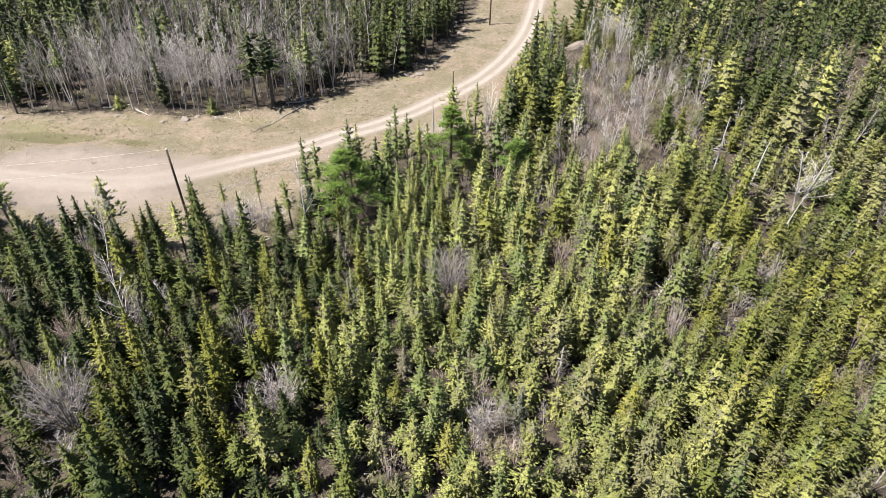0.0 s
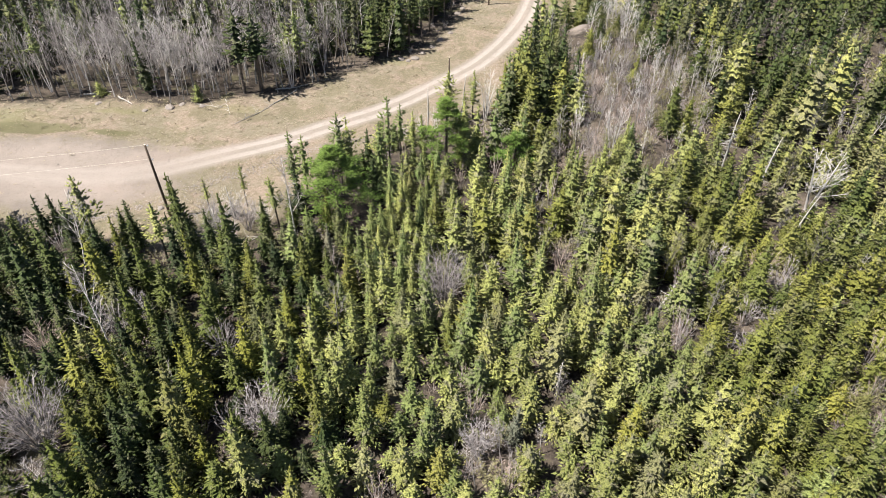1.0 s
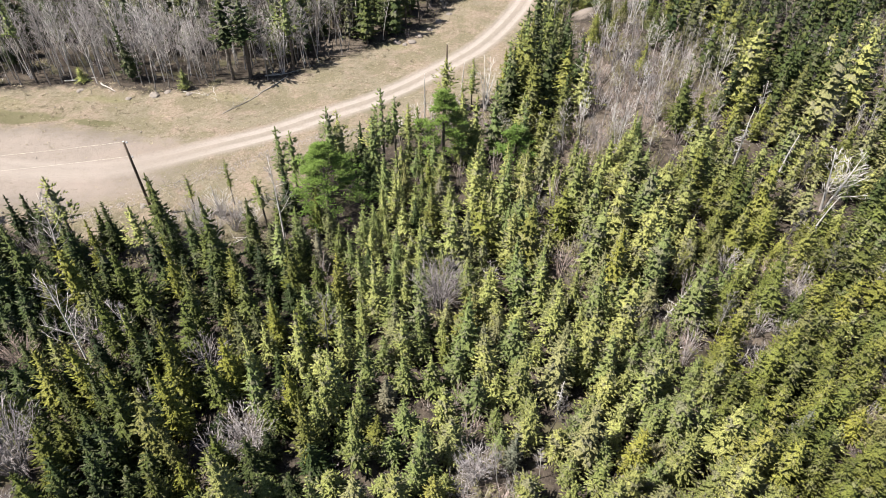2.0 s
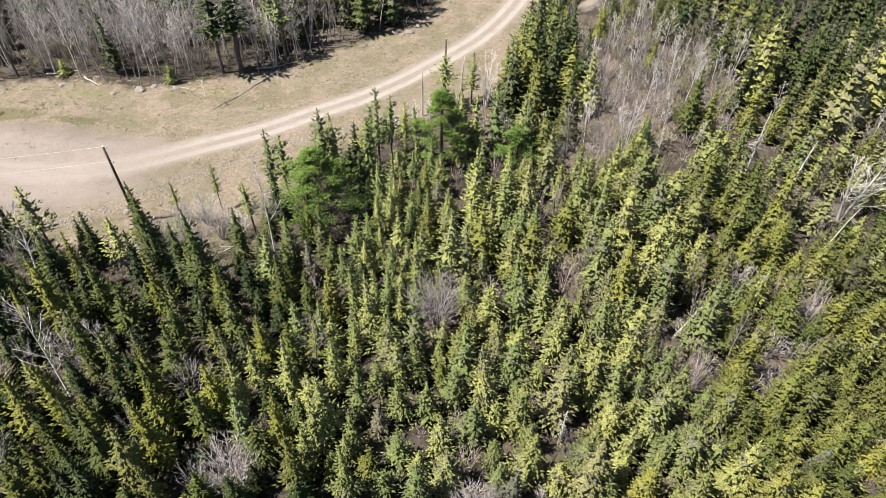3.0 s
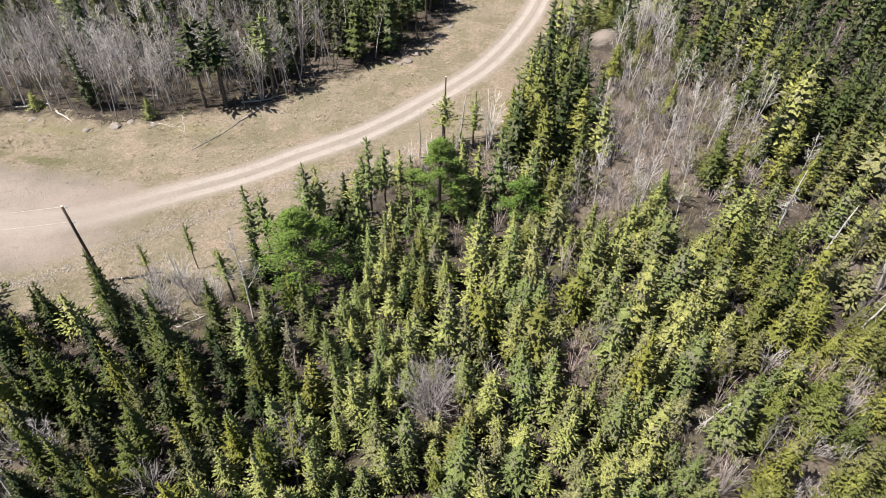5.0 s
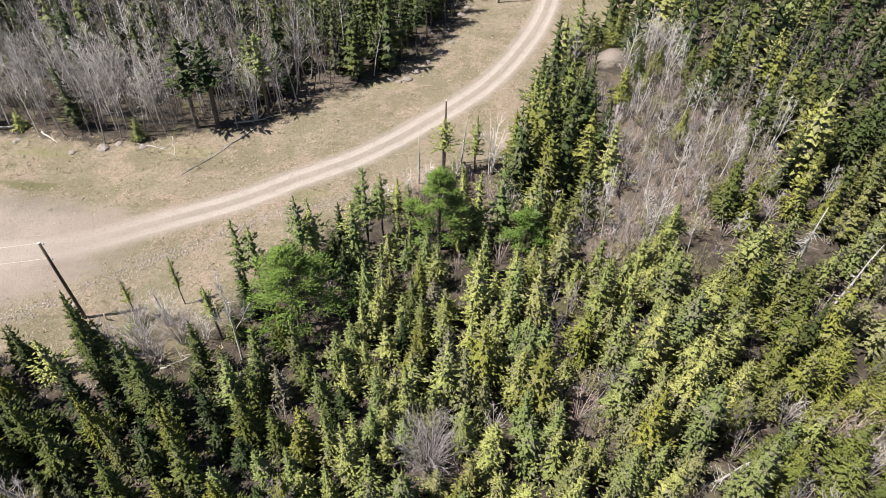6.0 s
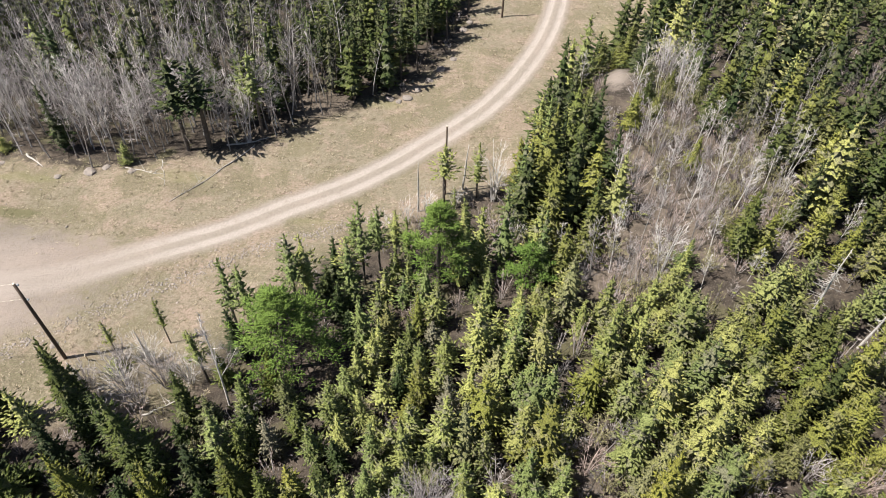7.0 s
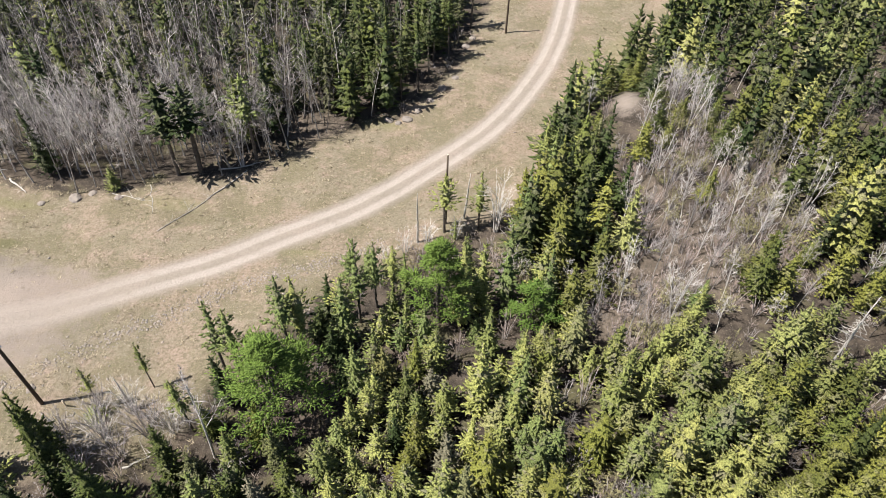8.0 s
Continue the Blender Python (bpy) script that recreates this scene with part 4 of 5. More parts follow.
EDGE_ROW = [(-16.5, 64.7, 8.6, 0), (-15.0, 64.2, 8.5, 1), (-11.5, 66.1, 10.2, 2), (-10.7, 67.0, 9.2, 3), (-6.6, 70.6, 9.8, 0), (-5.4, 72.3, 8.0, 1), (-7.6, 69.0, 7.4, 2),
            (-4.0, 73.6, 6.4, 3), (-2.9, 72.6, 6.6, 0), (-21.6, 62.8, 5.8, 1), (-25.0, 60.8, 5.2, 2), (-0.1, 82.0, 7.5, 2), (3.2, 82.9, 7.2, 3), (1.0, 79.4, 4.6, 1)]

taken = []          # x, y, clearance of everything that stands
taken += [(16.8, 91.0, 1.4), (17.1, 93.4, 1.6), (17.4, 95.8, 1.4), (15.2, 92.6, 1.2), (15.4, 94.8, 1.2), (16.7, 88.8, 0.9), (-6.9, 61.4, 1.6)]   # gaps left bare
dice = random.Random(11)


def stand_row(family, row, count, native, girth=1.0):
    for i, (x, y, tip) in enumerate(row):
        tall = max(3.0, tip - level_at(x, y))
        k = tall / native
        wide = girth * (0.55 * k + 0.45) * (dice.uniform(0.95, 1.3) if family in (firs, yellow_firs, dark_firs) else dice.uniform(0.95, 1.35))
        family.stand((i * 5 + 1) % count, x, y, (wide, wide, k), dice.uniform(0, 360), (dice.uniform(-1.5, 1.5), dice.uniform(-1.5, 1.5)))
        taken.append((x, y, 0.68 * wide * (1.5 if family in (firs, yellow_firs, dark_firs) else 1.0)))


for row in (GREEN_ROW_1, GREEN_ROW_2, GREEN_ROW_3):
    stand_row(black_spruces, [t for t in row if t[0] < -15], 8, 8.0)
    stand_row(spruces, [t for t in row if t[0] >= -15], 8, 8.0)
for row in (YELLOW_ROW_1, YELLOW_ROW_2, YELLOW_ROW_3):
    stand_row(olive_spruces, [t for t in row if t[0] < -9], 8, 8.0)
    stand_row(yellow_spruces, [t for t in row if -9 <= t[0] < 4], 8, 8.0)
    stand_row(yellow_firs, [t for t in row if t[0] >= 4 and t[1] <= 68], 8, 8.0)
    stand_row(dark_firs, [t for t in row if t[0] >= 4 and t[1] > 68], 8, 8.0)
stand_row(black_spruces, DARK_ROW_1, 8, 8.0, 1.1)
for row in (FIR_ROW_1, FIR_ROW_2, FIR_ROW_3, FIR_ROW_4):
    stand_row(firs, [t for t in row if t[1] <= 68 and t[0] < 23], 8, 8.0)
    stand_row(dark_firs, [t for t in row if t[1] > 68 or t[0] >= 23], 8, 8.0)
stand_row(grey_spruces, GREY_ROW_1, 8, 8.0)
stand_row(dark_firs, KNOLL_SPRUCE[::2], 8, 8.0)
stand_row(black_spruces, KNOLL_SPRUCE[1::2], 8, 8.0, 1.25)
stand_row(north_spruces, NORTH_PAIR, 4, 8.0, 1.75)
stand_row(north_spruces, NORTH_SPRUCE, 4, 8.0, 1.05)
for x, y, tip, k in EDGE_ROW:
    size = (tip - level_at(x, y)) / 8.0
    wide = (0.5 + 0.5 * size) * (1.5 if abs(x + 0.1) < 0.1 else 0.62 if tip < 6.0 else 1.15)
    edge_spruces.stand(k, x, y, (wide, wide, size), dice.uniform(0, 360))
    taken.append((x, y, 1.0))
SMALL_SPRUCE = [(-8.1, 75.6, 4.2), (-6.5, 75.8, 4.1), (2.2, 76.8, 5.1), (-4.6, 77.0, 2.4), (-34.0, 85.6, 3.0), (-48.2, 86.8, 2.2), (-24.8, 60.0, 1.6)]
for x, y, tall in SMALL_SPRUCE:
    spruces.stand(2, x, y, (0.75, 0.75, tall / 8.0), dice.uniform(0, 360), label="small young green spruce at the edge of the clearing")
    taken.append((x, y, 1.0))

# ---------------------------------------------------------------- single trees of note
def single(name, label, category, x, y, pieces, turn=0.0, lean=(0, 0), clear=1.5, size=1.0):
    root = thing(name, label, category, "", pieces)
    root.matrix_basis = pose(x, y, level_at(x, y), lean[0], lean[1], turn) @ Matrix.Diagonal((size, size, size, 1))
    taken.append((x, y, clear))
    return root


def white_pine(seed, x, y, h, r, base, limbs, plumes, label):
    crown, limbwood = pine_crown(seed, h, r, base, limbs, plumes)
    single("pine_tree", label, "pine tree", x, y, (("trunk", conifer_trunk(seed, h, 0.2), BARK_DARK), ("limbwork", limbwood, BARK_DARK), ("crown", crown, PINE)), clear=r * 1.0)


white_pine(31, -11.2, 61.2, 9.4, 3.8, 1.2, 48, 8, "large bright green white pine with soft plumes by the track")
white_pine(32, 0.1, 71.0, 9.6, 2.6, 1.6, 38, 7, "bright green white pine with soft plumes at the woods' edge")
white_pine(33, 8.0, 71.2, 5.0, 1.8, 0.6, 22, 6, "small pale green white pine with soft plumes")


def broad_bush(seed, x, y, h, r, material, label, stems=22, count=15, thick=0.04):
    wood, fine = shrub(seed, h, r, stems, round(count * 0.75), thick)
    single("bare_bush", label, "bush", x, y, (("stem", wood, material), ("crown", fine, material)), clear=r * 0.6)


broad_bush(41, 0.6, 49.0, 6.2, 3.0, TWIG_GREY, "round leafless grey bush among spruces", 34, 20)
broad_bush(42, -29.0, 32.0, 7.4, 3.4, TWIG_GREY, "large leafless pale grey bush among spruces", 40, 22)
broad_bush(43, -12.9, 34.4, 5.2, 2.5, TWIG_GREY, "leafless pinkish-grey bush among spruces", 26, 18)
broad_bush(44, 3.7, 32.6, 4.8, 1.4, TWIG_GREY, "dense grey leafless bush between firs", 18, 20)
broad_bush(45, -33.0, 41.0, 4.2, 2.2, TWIG_RED, "leafless reddish-brown bush among spruces", 18, 14)
broad_bush(46, -17.8, 41.2, 5.0, 2.2, TWIG_GREY, "leafless pinkish-grey bush among spruces", 18, 14)
broad_bush(47, -28.0, 43.6, 4.6, 1.7, TWIG_GREY, "leafless grey bush among spruces", 14, 12)
broad_bush(48, 6.9, 76.6, 3.6, 2.1, TWIG_WHITE, "tangled pale leafless bush at the woods' edge", 22, 14)
broad_bush(49, -23.4, 57.8, 3.4, 2.2, TWIG_WHITE, "tangled pale alder bush beside the pole", 18, 12)
for i, (x, y, h, r) in enumerate(((-24.8, 60.6, 3.4, 1.7), (-22.2, 60.4, 4.0, 1.9), (-23.8, 58.6, 4.2, 1.9), (-20.4, 58.6, 4.0, 1.8), (-25.8, 57.0, 3.4, 1.7), (-18.6, 59.0, 3.4, 1.5), (-21.8, 56.8, 3.8, 1.9), (-24.0, 55.6, 3.2, 1.7), (-26.8, 58.6, 2.8, 1.4))):
    broad_bush(140 + i, x, y, h, r, TWIG_WHITE if i % 4 == 1 else TWIG_GREY, "tangled leafless alder bush between pole and track", 15, 14, 0.036)
for i, (x, y, h, r) in enumerate(((-3.6, 79.2, 3.2, 1.3), (-1.6, 80.0, 3.6, 1.2), (-5.4, 77.8, 2.4, 1.2), (1.0, 81.2, 3.0, 1.0), (4.9, 82.4, 8.2, 1.5), (6.6, 79.6, 4.0, 2.0))):
    broad_bush(150 + i, x, y, h, r, TWIG_WHITE, "slender pale leafless alder by the track", 9, 11, 0.05)
broad_bush(50, -27.3, 56.4, 1.6, 1.2, TWIG_WHITE, "low heap of bleached twigs", 16, 10)
broad_bush(51, -20.3, 59.6, 3.0, 1.6, TWIG_GREY, "leafless grey alder bush beside the track", 12, 10)
broad_bush(53, 11.6, 53.6, 4.4, 1.6, TWIG_RED, "thin leafless brown bush in a small gap", 9, 9)
broad_bush(54, 22.6, 95.4, 4.6, 3.2, TWIG_GREY, "dense leafless grey thicket on the knoll", 34, 14)
broad_bush(55, 30.2, 53.0, 2.6, 2.0, TWIG_RED, "low leafless pinkish bush in a gap", 16, 12)
broad_bush(56, 26.4, 53.4, 4.0, 1.6, TWIG_GREY, "leafless grey bush between firs", 12, 12)
broad_bush(57, -13.2, 56.8, 3.4, 1.3, TWIG_GREY, "leafless grey bush between spruces", 10, 12)
broad_bush(58, 27.6, 46.6, 3.4, 1.6, TWIG_GREY, "dark leafless bush between firs", 12, 12)


def snag(seed, x, y, h, label, branches=46, reach=1.1, lean=(0, 0)):
    wood, fine = dead_spruce(seed, h, 0.11, branches, reach)
    single("dead_spruce", label, "dead tree", x, y, (("trunk", wood, DEAD_WOOD), ("crown", fine, DEAD_WOOD)), lean=lean)


snag(61, 30.1, 66.4, 7.8, "grey dead spruce with drooping bare branches", 60, 1.4)
snag(62, 20.6, 48.8, 5.4, "bleached leaning dead spruce", 36, 1.2, (8, 10))
snag(63, 10.2, 38.8, 4.4, "short bleached dead spruce", 40, 0.7)
snag(64, -2.6, 80.6, 6.2, "dark broken dead trunk with a bleached top by the track", 18, 0.6)
snag(65, 1.7, 84.2, 5.9, "thin leaning dead trunk by the track", 14, 0.5, (0, 4))
snag(66, -22.4, 60.6, 4.0, "thin grey dead spruce beside the track", 24, 0.6, (-4, -6))
snag(67, 35.0, 57.6, 6.4, "bleached dead tree leaning between firs", 26, 1.4, (0, 12))
snag(68, -26.4, 58.0, 3.6, "small grey dead spruce near the pole", 18, 0.5, (0, -8))
snag(69, -38.4, 58.4, 4.2, "thin grey dead spruce at the clearing's edge", 18, 0.6)
snag(70, 33.4, 64.0, 7.0, "grey dead spruce with short bare branches", 50, 1.0, (0, 5))

white_wood, white_fine = bare_tree(75, 8.6, 0.20, 2, 0.2, 30, 8, 0.22, 0.36, 0.7, 0.05, 0.42)
single("bare_tree", "white-barked leafless tree with spreading limbs among firs", "bare tree", 38.2, 61.8,
       (("trunk", white_wood, BARK_PALE), ("crown", white_fine, TWIG_WHITE)), clear=2.6)
big_wood, big_fine = bare_tree(76, 9.5, 0.14, 2, 0.12, 30, 9, 0.25, 0.30, 0.8, 0.045, 0.5)
single("bare_tree", "large pale leafless tree in the north woods", "bare tree", -40.5, 95.2, (("trunk", big_wood, BARK_PALE), ("crown", big_fine, TWIG_WHITE)), clear=1.5)
lone_wood, lone_fine = conifer_trunk(77, 10.5, 0.15, 22, 8.0), conifer_crown(77, 10.5, 0.9, 6.5, 9, 5, 3, 0.5, ragged=0.5)
for x, y, k in ((-54.0, 86.2, 1.0), (-61.5, 83.9, 0.9)):
    single("tall_spruce", "dark tall spruce with a long bare trunk at the north edge", "spruce tree", x, y, (("trunk", lone_wood, BARK_DARK), ("crown", lone_fine, SPRUCE)), size=k, lean=(0, -3))

# ---------------------------------------------------------------- filling the woods
def field(x, y):
    """What grows at a place: its stand's name, or nothing in the clearing."""
    north = float(edge_distance(NORTH_EDGE, [x], [y])[0])
    south = float(edge_distance(SOUTH_EDGE, [x], [y])[0])
    if north > 0.4:
        return "north", north
    if south < -0.4:
        return "south", -south
    return "", 0.0


def scatter(seed, x0, x1, y0, y1, gap, accept):
    """Random places at least gap apart and clear of what stands already."""
    rng, cells, out = random.Random(seed), {}, []
    size = 1.2
    for x, y, c in taken:
        cells.setdefault((int(x // size), int(y // size)), []).append((x, y, c))
    tries = int((x1 - x0) * (y1 - y0) / gap ** 2 * 5)
    for _ in range(tries):
        x, y = rng.uniform(x0, x1), rng.uniform(y0, y1)
        g = gap * rng.uniform(0.85, 1.25)
        i, j = int(x // size), int(y // size)
        if all((x - a) ** 2 + (y - b) ** 2 > max(g, c + 0.3) ** 2 for di in range(-3, 4) for dj in range(-3, 4) for a, b, c in cells.get((i + di, j + dj), ())):
            what = accept(x, y, rng)
            if what:
                cells.setdefault((i, j), []).append((x, y, g * 0.8))
                out.append((x, y, what, rng.random(), rng.random(), rng.random()))
    return out


def in_glade(x, y):
    return float(gladeness([x], [y])[0])


def seen_ground(x, y):
    """The part of the plan that the flight passes over."""
    half = 0.60 * max(y, 0) + 20
    return -half < x < half


def by_the_track(x, y):
    """The alder tangle beside the pole and the thin growth along the track."""
    return -31.5 < x < -17.5 and 53.0 < y < 64 or -10.5 < x < 6.8 and y > 73.4 + 0.25 * max(x, 0)


def choose(x, y, rng):
    if not seen_ground(x, y):
        return None
    if by_the_track(x, y) and field(x, y)[0] == "south":
        return rng.choice(("shrub", "shrub", None))
    stand, deep = field(x, y)
    if not stand:
        return None
    g = in_glade(x, y)
    if stand == "south":
        if g > 0.75:
            return rng.choice(("birch", "birch", "birch", "birch", "birch", "birch", "birch", "fir", "alder", "shrub", "shrub", "alder"))
        if g > 0.3:
            return rng.choice(("birch", "birch", "birch", "fir", "spruce", "alder", "shrub", "shrub"))
        if deep < 3.2 and x < -12:
            return rng.choice(("shrub", "shrub", "spruce", "edge", None))
        if deep < 2.0:
            return rng.choice(("edge", "spruce", "spruce", "shrub", "shrub", None)) if x < 0 else rng.choice(("spruce", "fir", "edge", "shrub"))
        if x > 26 and y > 66 and rng.random() < 0.2:
            return rng.choice(("birch", "shrub"))
        thin = math.sin(0.33 * x + 1.0) * math.sin(0.29 * y) + 0.5 * math.sin(0.7 * x - 0.5 * y)
        if x > 9 and y > 40 and thin > 0.62:
            return rng.choice(("birch", "alder", "alder", "shrub", "fir", None))
        east = soft(np.array((x - 4) / 14.0))
        if rng.random() < 0.06:
            return "alder"
        if rng.random() < 0.045:
            return "birch"
        if y > 84 and x > 12:
            return rng.choice(("fir", "spruce", "fir", "birch", "shrub"))
        return "fir" if rng.random() < float(east) * 0.85 else "spruce"
    # north
    conifers = 0.05 if y < 94 else 0.12
    if x > -32 and y > 97:
        conifers = 0.32
    if x > -20:
        conifers = 0.62
    if x < -58:
        conifers = 0.75
    if y > 112:
        conifers = max(conifers, 0.34)
    if g > 0.5:
        return None
    if deep < 1.3:
        return rng.choice(("pole", None, None)) if x < -16 else None
    if x > -8 and deep < 3.5:
        return None
    if rng.random() < conifers:
        return "edge" if deep < 5 and rng.random() < 0.6 else "spruce"
    if rng.random() < 0.03:
        return "fir"
    return "pole" if rng.random() < 0.6 else "birch"


def tall_for(kind, x, y, u):
    base = {"spruce": 7.2, "fir": 7.6, "edge": 7.4, "birch": 7.4, "pole": 8.2}.get(kind, 1.6)
    if kind in ("spruce", "fir") and y < 72 and edge_distance(NORTH_EDGE, [x], [y])[0] < 0:
        base = 4.9 + 0.6 * (x > 10)
        if in_glade(x, y) > 0.6:
            base *= 0.5
    elif kind != "shrub":
        base += 1.3
    if kind == "birch" and x > 0:
        base *= 0.68
    if kind == "spruce" and x < -8 and y < 70:
        return base * (0.6 + 0.66 * u)
    return base * (0.66 + 0.55 * u)


def choose_north(x, y, rng):
    """A second, closer growth of bare poles in the north-west woods."""
    if not -57 < x < -14 or y > 112 or not seen_ground(x, y) or field(x, y)[0] != "north":
        return None
    return "pole" if rng.random() < 0.7 * min(1.0, 0.25 + field(x, y)[1] / 4.0) else None


def glade_birch(x, y, rng):
    return rng.choice(("birch", "birch", "birch", None)) if in_glade(x, y) > 0.55 and y > 60 and field(x, y)[0] == "south" else None


early = scatter(4, 8, 44, 62, 104, 1.9, glade_birch)
taken.extend((p[0], p[1], 0.6) for p in early)
plots = early + scatter(5, -104, 104, 17, 141, 1.55, choose)
taken.extend((p[0], p[1], 0.35) for p in plots)
def choose_glade(x, y, rng):
    return "thicket" if in_glade(x, y) > 0.45 and field(x, y)[0] == "south" and rng.random() < 0.85 else None


plots += scatter(7, -40, 48, 24, 110, 0.82, choose_glade)
taken.extend((p[0], p[1], 0.3) for p in plots)
plots += scatter(6, -66, -14, 82, 112, 1.05, choose_north)
near, far, bare_far, shrubs_all = [], [], [], []
for x, y, kind, u, v, w in plots:
    tall = tall_for(kind, x, y, u)
    k = tall / 8.0
    if kind == "thicket":
        shrubs_all.append(("thicket", int(v * 5), x, y, (0.6 + 0.7 * u, 0.6 + 0.7 * u, 0.45 + 0.9 * w), 6.28 * v, w))
        continue
    if kind == "alder":
        shrubs_all.append(("thicket", int(v * 5), x, y, (0.7 + 0.5 * u, 0.7 + 0.5 * u, 1.1 + 0.9 * w), 6.28 * v, w))
        continue
    if kind == "shrub":
        shrubs_all.append(("shrub", int(v * 5), x, y, (0.6 + 1.0 * u, 0.6 + 1.0 * u, 0.6 + 1.3 * w), 6.28 * v, w))
        continue
    wide = (0.5 * k + 0.5) * (0.95 + 0.5 * v * v) * (1.0 if kind in ("birch", "pole", "fir") else 1.18)
    if kind == "birch" and x > 0:
        wide = 0.95 * k + 0.1
    row = (kind, x, y, (wide, wide, k), 6.2832 * w, v)
    (bare_far if kind in ("birch", "pole") else far).append(row)

# the nearest of each kind are trees of their own
far.sort(key=lambda r: abs(r[1]) * 0.6 + abs(r[2] - 46))
bare_far.sort(key=lambda r: (r[1] - 22) ** 2 * 1.0 + (r[2] - 82) ** 2 if r[1] > 0 else (r[1] + 30) ** 2 * 0.25 + (r[2] - 86) ** 2 * 3)
quota = {"spruce": 60, "black": 90, "fir": 100, "edge": 24}
rest = []
for kind, x, y, size, turn, tint in far:
    if kind == "spruce" and (x < -8 + 3 * math.sin(0.4 * y) or y > 74) or kind == "fir" and y > 70 and tint < 0.75:
        kind = "black"
    if kind == "fir" and x > 23 and y < 84 and quota[kind] > 0:
        quota[kind] -= 1
        dark_firs.stand(int(tint * 997) % 8, x, y, size, math.degrees(turn), (dice.uniform(-2, 2), dice.uniform(-2, 2)))
    elif kind != "edge" and y < 84 and quota[kind] > 0 or kind == "edge" and quota[kind] > 0 and y < 86:
        quota[kind] -= 1
        family, count = {"spruce": (spruces, 8), "black": (black_spruces, 8), "fir": (firs, 8), "edge": (edge_spruces, 4)}[kind]
        family.stand(int(tint * 997) % count, x, y, size, math.degrees(turn), (dice.uniform(-2, 2), dice.uniform(-2, 2)))
    elif y > 96 and kind != "fir":
        rest.append(("low", int(tint * 997) % 5, x, y, size, turn, tint))
    else:
        rest.append((kind, int(tint * 997) % {"spruce": 6, "black": 6, "fir": 6, "edge": 4}[kind], x, y, size, turn, tint))
for i, (kind, x, y, size, turn, tint) in enumerate(bare_far[:190]):
    if i % 5 in (0, 2) or x < 0 and i % 5 != 1:
        aspens.stand(int(tint * 997) % 7, x, y, size, math.degrees(turn), (dice.uniform(-4, 4), dice.uniform(-4, 4)))
    elif i % 6 == 5:
        birch_clumps.stand(int(tint * 997) % 4, x, y, size, math.degrees(turn))
    else:
        birches.stand(int(tint * 997) % 7, x, y, size, math.degrees(turn), (dice.uniform(-4, 4), dice.uniform(-4, 4)))
for family in (spruces, black_spruces, olive_spruces, yellow_spruces, yellow_firs, dark_firs, grey_spruces, north_spruces, firs, edge_spruces, birches, aspens, birch_clumps):
    family.sweep()

FAMILIES = {"spruce": FAR_SPRUCE, "black": FAR_SPRUCE, "fir": FAR_FIR, "edge": FAR_EDGE, "birch": BIRCH, "pole": POLE_TREE, "shrub": SHRUB_SOUP, "low": LOW_SPRUCE, "far_pole": FAR_POLE, "thicket": THICKET}
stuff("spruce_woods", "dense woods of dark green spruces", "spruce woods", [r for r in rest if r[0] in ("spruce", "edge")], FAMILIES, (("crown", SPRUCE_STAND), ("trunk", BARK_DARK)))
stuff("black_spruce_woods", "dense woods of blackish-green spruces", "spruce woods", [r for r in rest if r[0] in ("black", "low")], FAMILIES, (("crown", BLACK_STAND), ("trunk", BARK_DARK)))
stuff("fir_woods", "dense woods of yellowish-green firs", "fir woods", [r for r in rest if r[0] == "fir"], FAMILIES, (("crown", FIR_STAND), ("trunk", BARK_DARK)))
stuff("birch_woods", "leafless grey birch and aspen woods", "birch woods",
      [("far_pole", int(tint * 997) % 5, x, y, size, turn, tint) if y > 99 else (kind, int(tint * 997) % {"birch": 7, "pole": 6}[kind], x, y, size, turn, tint)
       for kind, x, y, size, turn, tint in bare_far[190:]], FAMILIES,
      (("crown", TWIG_STAND), ("trunk", STEM_STAND)))


def brush(x, y, rng):
    if not seen_ground(x, y):
        return None
    stand, deep = field(x, y)
    if not stand:
        return None
    if in_glade(x, y) > 0.4:
        return "shrub"
    return "shrub" if rng.random() < (0.85 if stand == "north" and deep < 3 else 0.7 if stand == "north" or deep < 3 else 0.9 if abs(x) < 38 and y < 72 else 0.10) else None


taken.extend((p[0], p[1], 0.2) for p in plots)
for x, y, kind, u, v, w in scatter(9, -80, 80, 25, 125, 1.3, brush):
    shrubs_all.append(("shrub", int(v * 5), x, y, (0.4 + 0.7 * u, 0.4 + 0.7 * u, 0.3 + 0.7 * w), 6.28 * v, w))
stuff("undergrowth", "leafless brown and grey undergrowth", "undergrowth", shrubs_all[::3], FAMILIES, (("crown", TWIG_RED), ("trunk", TWIG_GREY)))
stuff("budding_undergrowth", "thin olive-budding undergrowth", "undergrowth", shrubs_all[1::3], {**FAMILIES, "shrub": budded(SHRUB_SOUP, 1, 0.075), "thicket": budded(THICKET, 9, 0.10)}, (("crown", TWIG_OLIVE), ("trunk", TWIG_GREY)))
stuff("grey_undergrowth", "leafless grey undergrowth", "undergrowth", shrubs_all[2::3], FAMILIES, (("crown", TWIG_GREY), ("trunk", TWIG_GREY)))

